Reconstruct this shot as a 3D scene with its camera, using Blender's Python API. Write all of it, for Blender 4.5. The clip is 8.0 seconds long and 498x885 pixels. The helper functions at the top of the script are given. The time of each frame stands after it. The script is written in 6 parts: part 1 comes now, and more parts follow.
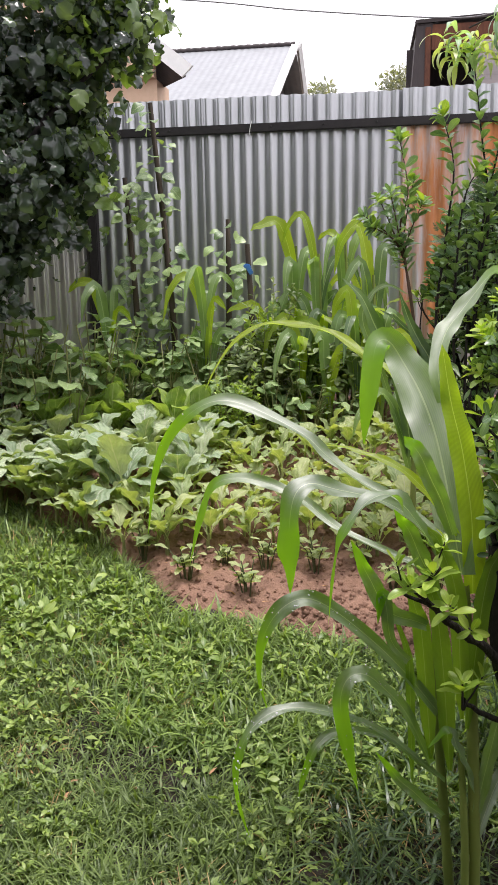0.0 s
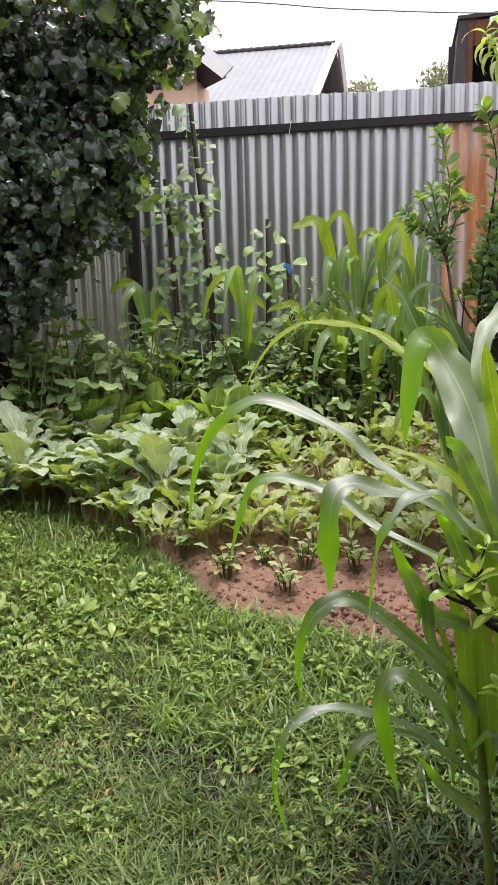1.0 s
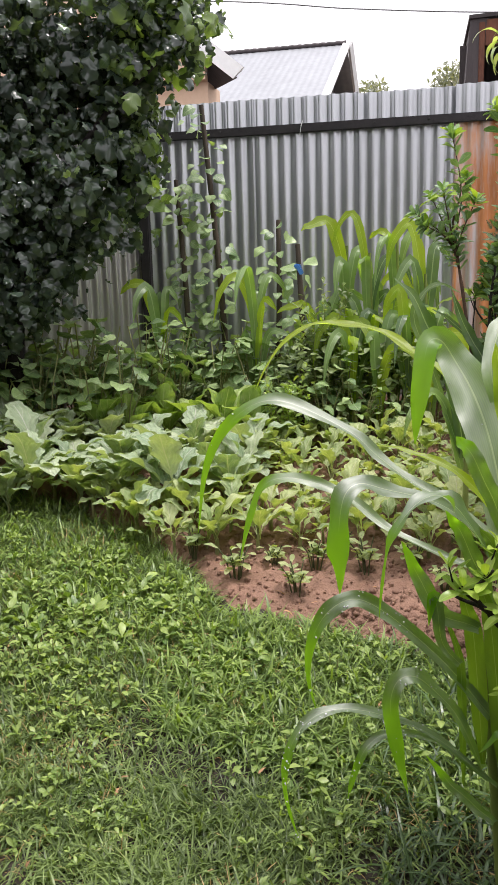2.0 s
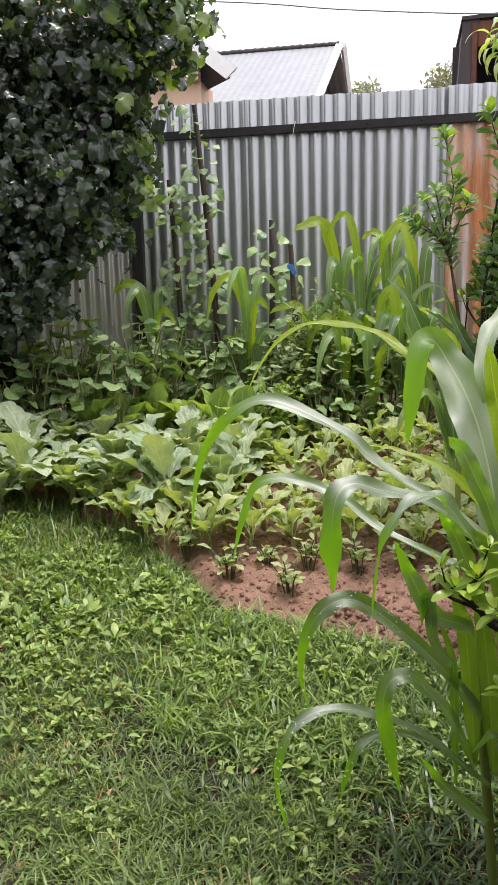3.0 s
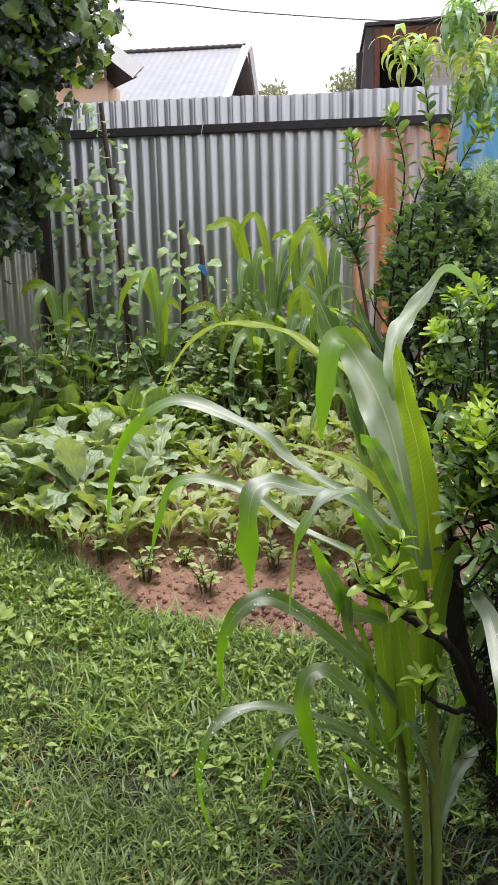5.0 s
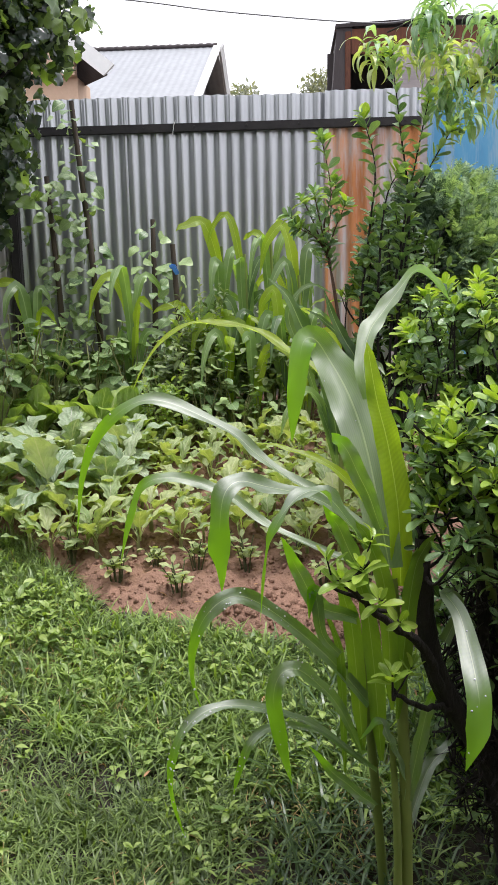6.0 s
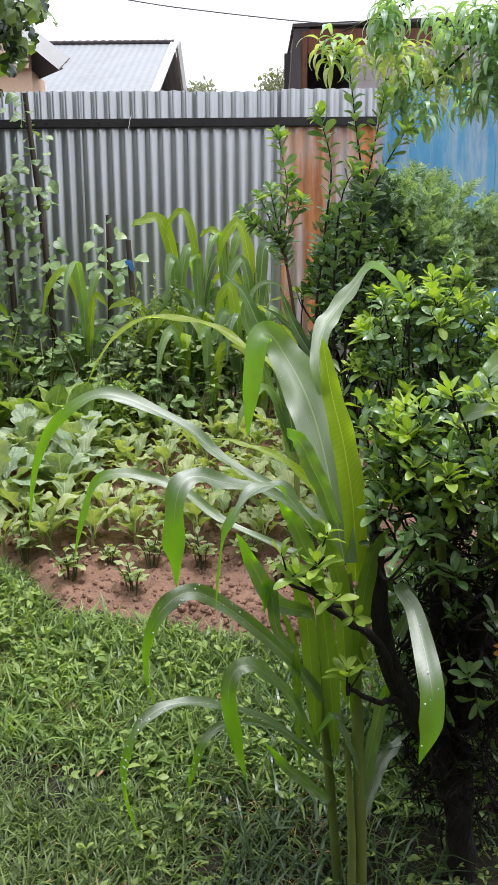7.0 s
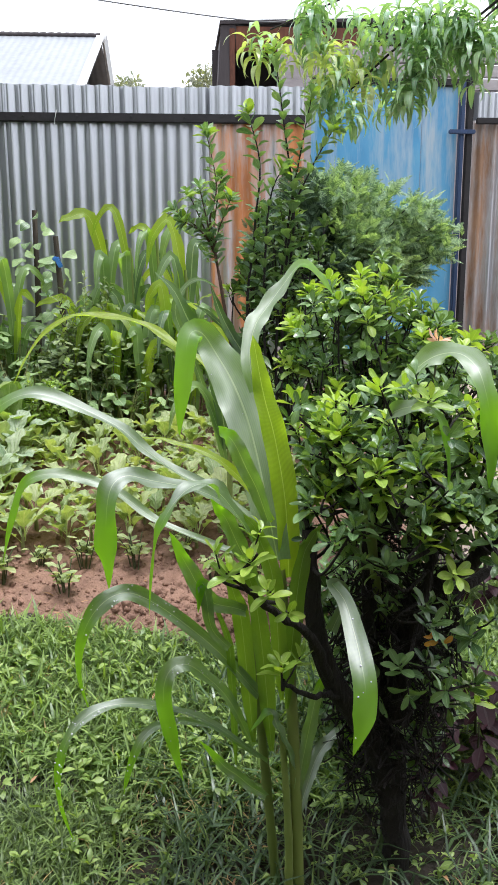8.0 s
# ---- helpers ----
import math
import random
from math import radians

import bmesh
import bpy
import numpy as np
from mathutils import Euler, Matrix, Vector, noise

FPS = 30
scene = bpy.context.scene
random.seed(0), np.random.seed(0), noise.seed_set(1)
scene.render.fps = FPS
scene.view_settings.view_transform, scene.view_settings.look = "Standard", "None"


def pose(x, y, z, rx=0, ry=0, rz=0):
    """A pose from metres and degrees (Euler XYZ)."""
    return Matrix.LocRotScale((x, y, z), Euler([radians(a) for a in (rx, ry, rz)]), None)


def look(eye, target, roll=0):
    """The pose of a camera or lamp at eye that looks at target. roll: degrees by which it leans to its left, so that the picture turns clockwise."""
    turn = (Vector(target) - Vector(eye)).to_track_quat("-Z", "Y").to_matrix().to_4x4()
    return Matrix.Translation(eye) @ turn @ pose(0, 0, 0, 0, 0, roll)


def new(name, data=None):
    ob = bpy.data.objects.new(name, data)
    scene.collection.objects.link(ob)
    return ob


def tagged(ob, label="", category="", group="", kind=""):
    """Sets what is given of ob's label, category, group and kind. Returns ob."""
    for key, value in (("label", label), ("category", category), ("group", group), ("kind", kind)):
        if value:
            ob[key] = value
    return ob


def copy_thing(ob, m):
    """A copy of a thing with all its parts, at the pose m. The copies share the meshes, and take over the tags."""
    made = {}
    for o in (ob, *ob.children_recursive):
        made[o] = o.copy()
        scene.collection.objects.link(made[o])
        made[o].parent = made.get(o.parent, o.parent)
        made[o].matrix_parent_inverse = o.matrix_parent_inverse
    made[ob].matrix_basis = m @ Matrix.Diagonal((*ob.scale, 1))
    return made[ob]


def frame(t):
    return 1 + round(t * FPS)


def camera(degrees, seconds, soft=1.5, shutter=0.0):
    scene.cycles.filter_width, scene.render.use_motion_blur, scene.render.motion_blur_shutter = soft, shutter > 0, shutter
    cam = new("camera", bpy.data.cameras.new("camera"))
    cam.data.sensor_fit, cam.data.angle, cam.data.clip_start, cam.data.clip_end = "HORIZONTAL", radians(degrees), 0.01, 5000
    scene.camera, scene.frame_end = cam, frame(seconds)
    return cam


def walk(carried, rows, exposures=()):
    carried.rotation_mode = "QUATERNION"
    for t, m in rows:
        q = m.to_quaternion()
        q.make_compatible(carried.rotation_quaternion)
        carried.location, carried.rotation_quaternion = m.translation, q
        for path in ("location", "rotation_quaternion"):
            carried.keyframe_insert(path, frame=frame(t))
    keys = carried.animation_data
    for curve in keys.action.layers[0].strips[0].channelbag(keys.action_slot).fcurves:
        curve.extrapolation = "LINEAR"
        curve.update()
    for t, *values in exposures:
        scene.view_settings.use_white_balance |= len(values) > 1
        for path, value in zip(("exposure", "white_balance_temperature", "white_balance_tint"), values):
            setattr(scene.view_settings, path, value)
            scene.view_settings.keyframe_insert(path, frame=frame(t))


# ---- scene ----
# ================= camera =================
cam = camera(33.4, 8.0, soft=0.85)
EYE = Vector((0.0, 0.0, 1.35))
FACING = 9.0
PATH = [  # seconds, yaw, pitch, roll, drift of the eye
    (0.0, 0.003, -11.483, 1.003, 0.0, 0.0, 0.0), (0.5, 1.538, -11.435, 1.232, -0.0005, 0.0006, -0.0017), (1.0, 2.693, -11.405, 1.461, -0.0003, -0.0001, -0.0018),
    (1.5, 3.444, -11.368, 1.547, 0.0006, -0.0009, -0.0014), (3.0, 2.945, -11.349, 1.425, 0.0008, -0.0001, -0.0023), (3.5, 2.011, -11.358, 1.288, 0.0005, -0.0005, -0.002),
    (4.0, -0.303, -11.388, 1.301, 0.0, -0.0012, -0.0031), (4.5, -2.073, -11.449, 1.371, 0.0, -0.0013, -0.0023), (6.0, -5.009, -11.492, 0.99, -0.0005, -0.0017, -0.005),
    (6.5, -6.578, -11.636, 0.628, -0.0005, 0.0015, -0.0093), (7.0, -7.923, -11.579, 0.278, 0.0017, 0.0046, -0.0142), (7.5, -11.116, -11.597, 0.038, 0.0047, 0.0059, -0.0131),
    (8.0, -12.606, -11.792, 0.065, 0.0035, 0.0069, -0.0129)]
walk(cam, [(t, pose(*(EYE + Vector(d)), 90 + p, r, FACING + a)) for t, a, p, r, *d in PATH], exposures=[(0.0, 0.67, 6580, 18), (4.5, 0.67, 6500, 16), (6.0, 0.64, 6370, 15), (7.0, 0.6, 6230, 13), (7.5, 0.57, 6150, 12), (8.0, 0.82, 6080, 12)])

# ================= sky and sun: bright overcast =================
world = bpy.data.worlds.new("overcast_sky")
scene.world = world
world.use_nodes = True
wn, wl = world.node_tree.nodes, world.node_tree.links
wn.clear()
sky = wn.new("ShaderNodeTexSky")
sky.sky_type, sky.sun_disc = "NISHITA", False
sky.sun_elevation, sky.sun_rotation = radians(77.5), radians(98)
sky.air_density, sky.dust_density = 1.0, 4.0
grey = wn.new("ShaderNodeHueSaturation")
grey.inputs["Saturation"].default_value = 0.25
bg_sky, bg_cloud, both, wout = wn.new("ShaderNodeBackground"), wn.new("ShaderNodeBackground"), wn.new("ShaderNodeAddShader"), wn.new("ShaderNodeOutputWorld")
wl.new(sky.outputs[0], grey.inputs["Color"])
wl.new(grey.outputs[0], bg_sky.inputs["Color"])
bg_sky.inputs["Strength"].default_value = 0.05
bg_cloud.inputs["Color"].default_value = (0.97, 0.985, 1.0, 1)
bg_cloud.inputs["Strength"].default_value = 0.92
wl.new(bg_sky.outputs[0], both.inputs[0])
wl.new(bg_cloud.outputs[0], both.inputs[1])
wl.new(both.outputs[0], wout.inputs["Surface"])
sun = new("sun", bpy.data.lights.new("sun", "SUN"))
sun.data.energy, sun.data.angle, sun.data.color = 2.1, radians(14), (1.0, 0.98, 0.95)
sun.matrix_world = look((1.1, -0.15, 5.0), (0, 0, 0))

# ================= building tools =================
rng = np.random.default_rng(7)
U = lambda a, b: float(rng.uniform(a, b))


class Build:
    """Collects quads with a UV each corner, for one mesh."""

    def __init__(self):
        self.v, self.f, self.uv, self.n = [], [], [], 0

    def add(self, v, f, uv):
        self.v.append(np.asarray(v, float).reshape(-1, 3))
        self.f.append(np.asarray(f, int).reshape(-1, 4) + self.n)
        self.uv.append(np.asarray(uv, float).reshape(-1, 2))
        self.n += len(self.v[-1])
        return self

    def mesh(self, name, material, smooth=True):
        v, f, uv = np.concatenate(self.v), np.concatenate(self.f), np.concatenate(self.uv)
        me = bpy.data.meshes.new(name)
        me.vertices.add(len(v))
        me.vertices.foreach_set("co", v.ravel())
        me.loops.add(f.size)
        me.loops.foreach_set("vertex_index", f.ravel().astype(np.int32))
        me.polygons.add(len(f))
        me.polygons.foreach_set("loop_start", (np.arange(len(f)) * 4).astype(np.int32))
        layer = me.uv_layers.new(name="uv")
        layer.data.foreach_set("uv", uv[f.ravel()].ravel())
        me.update(calc_edges=True)
        me.validate()
        if smooth:
            me.shade_smooth()
        me.materials.append(material)
        return me


def thing(name, at, label, category, group="", kind=""):
    ob = new(name)
    ob.empty_display_size = 0.05
    ob.location = at
    return tagged(ob, label, category, group, kind)


def place(name, data, parent, m=None, label="", kind=""):
    """A mesh as a part under its thing; m is in world space."""
    ob = new(name, data)
    if parent:
        ob.parent = parent
        base = Matrix.Translation(parent.location) if parent.parent is None else parent.matrix_basis
        ob.matrix_parent_inverse = base.inverted()
    if m is not None:
        ob.matrix_basis = m
    return tagged(ob, label, kind=kind)


def part(name, bm, material, parent, label="", kind="", smooth=False):
    """A bmesh as one part, its vertices in world space."""
    me = bpy.data.meshes.new(name)
    bm.to_mesh(me)
    bm.free()
    if smooth:
        me.shade_smooth()
    me.materials.append(material)
    return place(name, me, parent, None, label, kind)


def box(bm, lo, hi, bevel=0.0, turn=None):
    """A box from corner to corner, its edges rounded a little."""
    lo, hi = Vector(lo), Vector(hi)
    m = Matrix.Translation((lo + hi) / 2) @ (turn or Matrix()) @ Matrix.Diagonal((*(hi - lo), 1))
    made = bmesh.ops.create_cube(bm, size=1, matrix=m)["verts"]
    if bevel:
        edges = list({e for v in made for e in v.link_edges})
        bmesh.ops.bevel(bm, geom=edges, offset=bevel, segments=2, affect="EDGES", clamp_overlap=True)
    return bm


def spline(points, n):
    """n points along a smooth curve through the given ones."""
    p = np.asarray(points, float)
    p = np.vstack([2 * p[0] - p[1], p, 2 * p[-1] - p[-2]])
    out = []
    for s in np.linspace(0, len(p) - 3 - 1e-6, n):
        i, u = int(s), s - int(s)
        a, b, c, d = p[i:i + 4]
        out.append(0.5 * (2 * b + (c - a) * u + (2 * a - 5 * b + 4 * c - d) * u * u + (3 * b - a - 3 * c + d) * u ** 3))
    return np.array(out)


def tube(points, radii, sides=6):
    """Vertices, quads and UVs of a round limb along a line."""
    p = np.asarray(points, float)
    n = len(p)
    r = np.interp(np.linspace(0, 1, n), np.linspace(0, 1, len(radii)), radii)
    t = np.gradient(p, axis=0)
    t /= np.linalg.norm(t, axis=1)[:, None] + 1e-9
    ref = np.array([0.31, 0.87, 0.12])
    a = np.cross(t, ref)
    a /= np.linalg.norm(a, axis=1)[:, None] + 1e-9
    b = np.cross(t, a)
    ang = np.linspace(0, 2 * np.pi, sides, endpoint=False)
    v = p[:, None, :] + r[:, None, None] * (np.cos(ang)[None, :, None] * a[:, None, :] + np.sin(ang)[None, :, None] * b[:, None, :])
    i, j = np.meshgrid(np.arange(n - 1), np.arange(sides), indexing="ij")
    k = (j + 1) % sides
    f = np.stack([i * sides + j, i * sides + k, (i + 1) * sides + k, (i + 1) * sides + j], -1).reshape(-1, 4)
    uv = np.stack(np.meshgrid(np.linspace(0, 1, n), np.linspace(0, 1, sides), indexing="ij"), -1)[..., ::-1].reshape(-1, 2)
    return v.reshape(-1, 3), f, uv


def blade(width, na=6, nc=1, droop=0.0, fold=0.0, ripple=0.0, lobes=None, curl=0.0, seed=0, waves=9):
    """A leaf of length 1 along y, normal z. width: half-widths at even steps; lobes: (count, depth) of a toothed margin."""
    g = np.random.default_rng(seed)
    t = np.linspace(0, 1, na + 1)
    w = np.interp(t, np.linspace(0, 1, len(width)), width)
    if lobes:
        w = w * (1 + lobes[1] * np.sin(t * lobes[0] * 2 * np.pi + g.uniform(0, 6)) * np.sin(np.pi * t))
    cols = int(2 * nc)
    s = np.linspace(-1, 1, cols + 1)
    ph = g.uniform(0, 6, 2)
    x = w[:, None] * s[None, :]
    ang = droop * t
    dy, dz = np.cos(ang), -np.sin(ang)
    yc = np.concatenate([[0], np.cumsum((dy[1:] + dy[:-1]) / 2)]) / na
    zc = np.concatenate([[0], np.cumsum((dz[1:] + dz[:-1]) / 2)]) / na
    up = fold * np.abs(x) - curl * x * x * 4 + ripple * np.abs(s)[None, :] * np.sin(t[:, None] * waves + ph[0] + (s[None, :] > 0) * ph[1]) * w[:, None]
    v = np.stack([x, yc[:, None] - up * dz[:, None] * 0 + 0 * x, zc[:, None] + up], -1)
    m = cols + 1
    i, j = np.meshgrid(np.arange(na), np.arange(cols), indexing="ij")
    f = np.stack([i * m + j, i * m + j + 1, (i + 1) * m + j + 1, (i + 1) * m + j], -1).reshape(-1, 4)
    uv = np.stack([np.broadcast_to((s + 1) / 2, x.shape), np.broadcast_to(t[:, None], x.shape)], -1).reshape(-1, 2)
    return v.reshape(-1, 3), f, uv


def aim(at, along, normal, size, wide=1.0):
    """A 4 x 4 matrix that puts a blade at a place, along a direction, with its face towards normal."""
    y = np.asarray(along, float)
    y = y / (np.linalg.norm(y) + 1e-9)
    x = np.cross(y, np.asarray(normal, float))
    ln = np.linalg.norm(x)
    x = x / ln if ln > 1e-4 else np.array([1.0, 0, 0])
    z = np.cross(x, y)
    m = np.eye(4)
    m[:3, 0], m[:3, 1], m[:3, 2], m[:3, 3] = x * size * wide, y * size, z * size, at
    return m


def joined(name, shapes, items, material, parent=None, label="", kind=""):
    """Many blades in one mesh. items: (shape number, matrix)."""
    b = Build()
    for k, (v, f, uv) in enumerate(shapes):
        ms = np.array([m for i, m in items if i == k])
        if not len(ms):
            continue
        vv = np.einsum("nij,vj->nvi", ms[:, :3, :3], v) + ms[:, None, :3, 3]
        ff = f[None] + (np.arange(len(ms)) * len(v))[:, None, None]
        b.add(vv, ff, np.broadcast_to(uv, (len(ms), *uv.shape)))
    return place(name, b.mesh(name, material), parent, None, label, kind)


def singles(name, shapes, items, material, parent):
    """Each blade an object of its own; alike blades share a mesh."""
    meshes = [Build().add(*s).mesh(name, material) for s in shapes]
    for i, m in items:
        place(name, meshes[i], parent, Matrix(m.tolist()))


def unit(v):
    v = np.asarray(v, float)
    return v / (np.linalg.norm(v) + 1e-9)


def ball(n):
    v = rng.normal(size=(n, 3))
    return v / np.linalg.norm(v, axis=1)[:, None]


def rise(x, y):
    """Height of the ground."""
    y = np.asarray(y, float)
    x = np.asarray(x, float)
    z = 0.167 * np.clip(y - 1.6, 0, 3.8)
    right = np.clip((x - 0.7) / 0.9, 0, 1) * np.clip((y - 2.8) / 2.0, 0, 1)
    return z + 0.17 * right * right * (3 - 2 * right)


# ================= materials =================
def shader(name):
    m = bpy.data.materials.new(name)
    m.use_nodes = True
    nt = m.node_tree
    return m, nt.nodes, nt.links, nt.nodes["Principled BSDF"]


def ramp(n, stops):
    r = n.new("ShaderNodeValToRGB")
    while len(r.color_ramp.elements) < len(stops):
        r.color_ramp.elements.new(0.5)
    for e, (p, c) in zip(r.color_ramp.elements, stops):
        e.position, e.color = p, (*c, 1)
    return r


def grain(n, l, scale, detail=4, stretch=None, rough=0.6, space="Object"):
    tc, mp, tx = n.new("ShaderNodeTexCoord"), n.new("ShaderNodeMapping"), n.new("ShaderNodeTexNoise")
    l.new(tc.outputs[space], mp.inputs[0])
    l.new(mp.outputs[0], tx.inputs["Vector"])
    mp.inputs["Scale"].default_value = stretch or (1, 1, 1)
    tx.inputs["Scale"].default_value, tx.inputs["Detail"].default_value, tx.inputs["Roughness"].default_value = scale, detail, rough
    return tx.outputs["Fac"]


def blend(n, l, fac, a, b, mode="MIX"):
    x = n.new("ShaderNodeMix")
    x.data_type, x.blend_type = "RGBA", mode
    for s, v in ((x.inputs["Factor"], fac), (x.inputs["A"], a), (x.inputs["B"], b)):
        if isinstance(v, (int, float)):
            s.default_value = v
        elif isinstance(v, tuple):
            s.default_value = (*v, 1)
        else:
            l.new(v, s)
    return x.outputs["Result"]


def sums(n, l, op, a, b):
    x = n.new("ShaderNodeMath")
    x.operation = op
    for s, v in zip(x.inputs, (a, b)):
        if isinstance(v, (int, float)):
            s.default_value = v
        else:
            l.new(v, s)
    return x.outputs[0]


def bump(n, l, bsdf, fac, strength, dist=0.01):
    b = n.new("ShaderNodeBump")
    b.inputs["Strength"].default_value, b.inputs["Distance"].default_value = strength, dist
    l.new(fac, b.inputs["Height"])
    l.new(b.outputs[0], bsdf.inputs["Normal"])


def leaf_mat(name, dark, light, rough=0.4, shine=0.3, rib=0.35, rib_width=0.06, ribs=0.0, glow=1.6, spots=None, patch=9, gloss=0.5, wax=0.0, crinkle=0.0, wax_ior=1.8, lines=0, tip=None):
    """Leaf: colour from leaf to leaf, blotches, a paler midrib, side ribs, light that shines through."""
    m, n, l, p = shader(name)
    dark, light = ((c[0] * 1.22, c[1] * 0.96, c[2] * 1.02) for c in (dark, light))
    oi, ge, uv = n.new("ShaderNodeObjectInfo"), n.new("ShaderNodeNewGeometry"), n.new("ShaderNodeUVMap")
    rnd = sums(n, l, "FRACT", sums(n, l, "ADD", oi.outputs["Random"], ge.outputs["Random Per Island"]), 0)
    blot = grain(n, l, patch, 4)
    mixed = sums(n, l, "ADD", sums(n, l, "MULTIPLY", rnd, 0.7), sums(n, l, "MULTIPLY", sums(n, l, "SUBTRACT", blot, 0.35), 0.8))
    stops = [(0.0, dark), (0.85, light)]
    if spots:
        stops.append((1.0, spots))
    r = ramp(n, stops)
    l.new(mixed, r.inputs[0])
    col = r.outputs[0]
    sep = n.new("ShaderNodeSeparateXYZ")
    l.new(uv.outputs[0], sep.inputs[0])
    off = sums(n, l, "ABSOLUTE", sums(n, l, "SUBTRACT", sep.outputs[0], 0.5), 0)
    mid = sums(n, l, "LESS_THAN", off, rib_width)
    pale = tuple(min(1, 0.35 + c * 1.6) * 0.55 for c in light)
    col = blend(n, l, sums(n, l, "MULTIPLY", mid, rib), col, pale)
    wave = None
    if ribs:
        slant = sums(n, l, "SUBTRACT", sums(n, l, "MULTIPLY", sep.outputs[1], ribs), sums(n, l, "MULTIPLY", off, ribs * 0.9))
        wave = sums(n, l, "SINE", sums(n, l, "MULTIPLY", slant, 6.283), 0)
        veins = sums(n, l, "GREATER_THAN", wave, 0.93)
        col = blend(n, l, sums(n, l, "MULTIPLY", veins, 0.05 * ribs), col, pale)
    if lines:
        stripe = sums(n, l, "SINE", sums(n, l, "MULTIPLY", sep.outputs[0], lines * 6.283), 0)
        uneven = sums(n, l, "ADD", sums(n, l, "MULTIPLY", stripe, 0.35), sums(n, l, "SUBTRACT", grain(n, l, 1.0, 4, (38, 1.5, 1), 0.7, "UV"), 0.3))
        col = blend(n, l, sums(n, l, "MULTIPLY", uneven, 0.28), col, tuple(min(1, c * 1.9) for c in light))
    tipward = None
    # Outer end blended to a set colour, for leaf ends lit from behind.
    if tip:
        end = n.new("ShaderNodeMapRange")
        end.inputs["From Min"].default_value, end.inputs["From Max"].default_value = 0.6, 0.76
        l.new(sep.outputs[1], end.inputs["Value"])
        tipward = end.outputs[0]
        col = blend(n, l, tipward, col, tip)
    l.new(col, p.inputs["Base Color"])
    p.inputs["Roughness"].default_value = rough
    p.inputs["Specular IOR Level"].default_value = gloss
    p.inputs["Coat Weight"].default_value, p.inputs["Coat Roughness"].default_value, p.inputs["Coat IOR"].default_value = wax, 0.6, wax_ior
    if wax > 0.7:
        film = n.new("ShaderNodeMapRange")
        film.inputs["From Min"].default_value, film.inputs["From Max"].default_value = 0.3, 0.6
        film.inputs["To Min"].default_value, film.inputs["To Max"].default_value = wax * 0.45, wax
        l.new(grain(n, l, 1.0, 4, (2.5, 5, 1), 0.6, "UV"), film.inputs["Value"])
        l.new(film.outputs[0], p.inputs["Coat Weight"])
        p.inputs["Coat Roughness"].default_value = 0.58
    fine = grain(n, l, 60, 2)
    if crinkle:
        fine = sums(n, l, "ADD", fine, sums(n, l, "MULTIPLY", grain(n, l, 22, 3), crinkle * 6))
    bump(n, l, p, sums(n, l, "ADD", fine, wave) if wave else fine, 0.5 if wave else 0.15, 0.004)
    tr, mx, out = n.new("ShaderNodeBsdfTranslucent"), n.new("ShaderNodeMixShader"), n["Material Output"]
    warm = blend(n, l, 1.0, col, (glow, glow * 1.05, glow * 0.3), "MULTIPLY")
    l.new(warm, tr.inputs["Color"])
    mx.inputs[0].default_value = shine
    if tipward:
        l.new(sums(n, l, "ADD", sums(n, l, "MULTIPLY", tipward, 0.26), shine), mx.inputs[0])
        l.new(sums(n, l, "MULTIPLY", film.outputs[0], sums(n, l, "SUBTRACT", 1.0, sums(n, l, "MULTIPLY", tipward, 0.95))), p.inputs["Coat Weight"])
    l.new(p.outputs[0], mx.inputs[1])
    l.new(tr.outputs[0], mx.inputs[2])
    l.new(mx.outputs[0], out.inputs["Surface"])
    return m


def plain_mat(name, a, b, scale, rough=0.7, metal=0.0, stretch=None, relief=0.3, detail=5, dist=0.01):
    """Two colours in blotches at two scales, with fine relief."""
    m, n, l, p = shader(name)
    big, small = grain(n, l, scale, detail, stretch), grain(n, l, scale * 7, 3, stretch)
    r = ramp(n, [(0.3, a), (0.7, b)])
    l.new(sums(n, l, "ADD", sums(n, l, "MULTIPLY", big, 0.65), sums(n, l, "MULTIPLY", small, 0.35)), r.inputs[0])
    l.new(r.outputs[0], p.inputs["Base Color"])
    p.inputs["Roughness"].default_value, p.inputs["Metallic"].default_value = rough, metal
    bump(n, l, p, small, relief, dist)
    return m


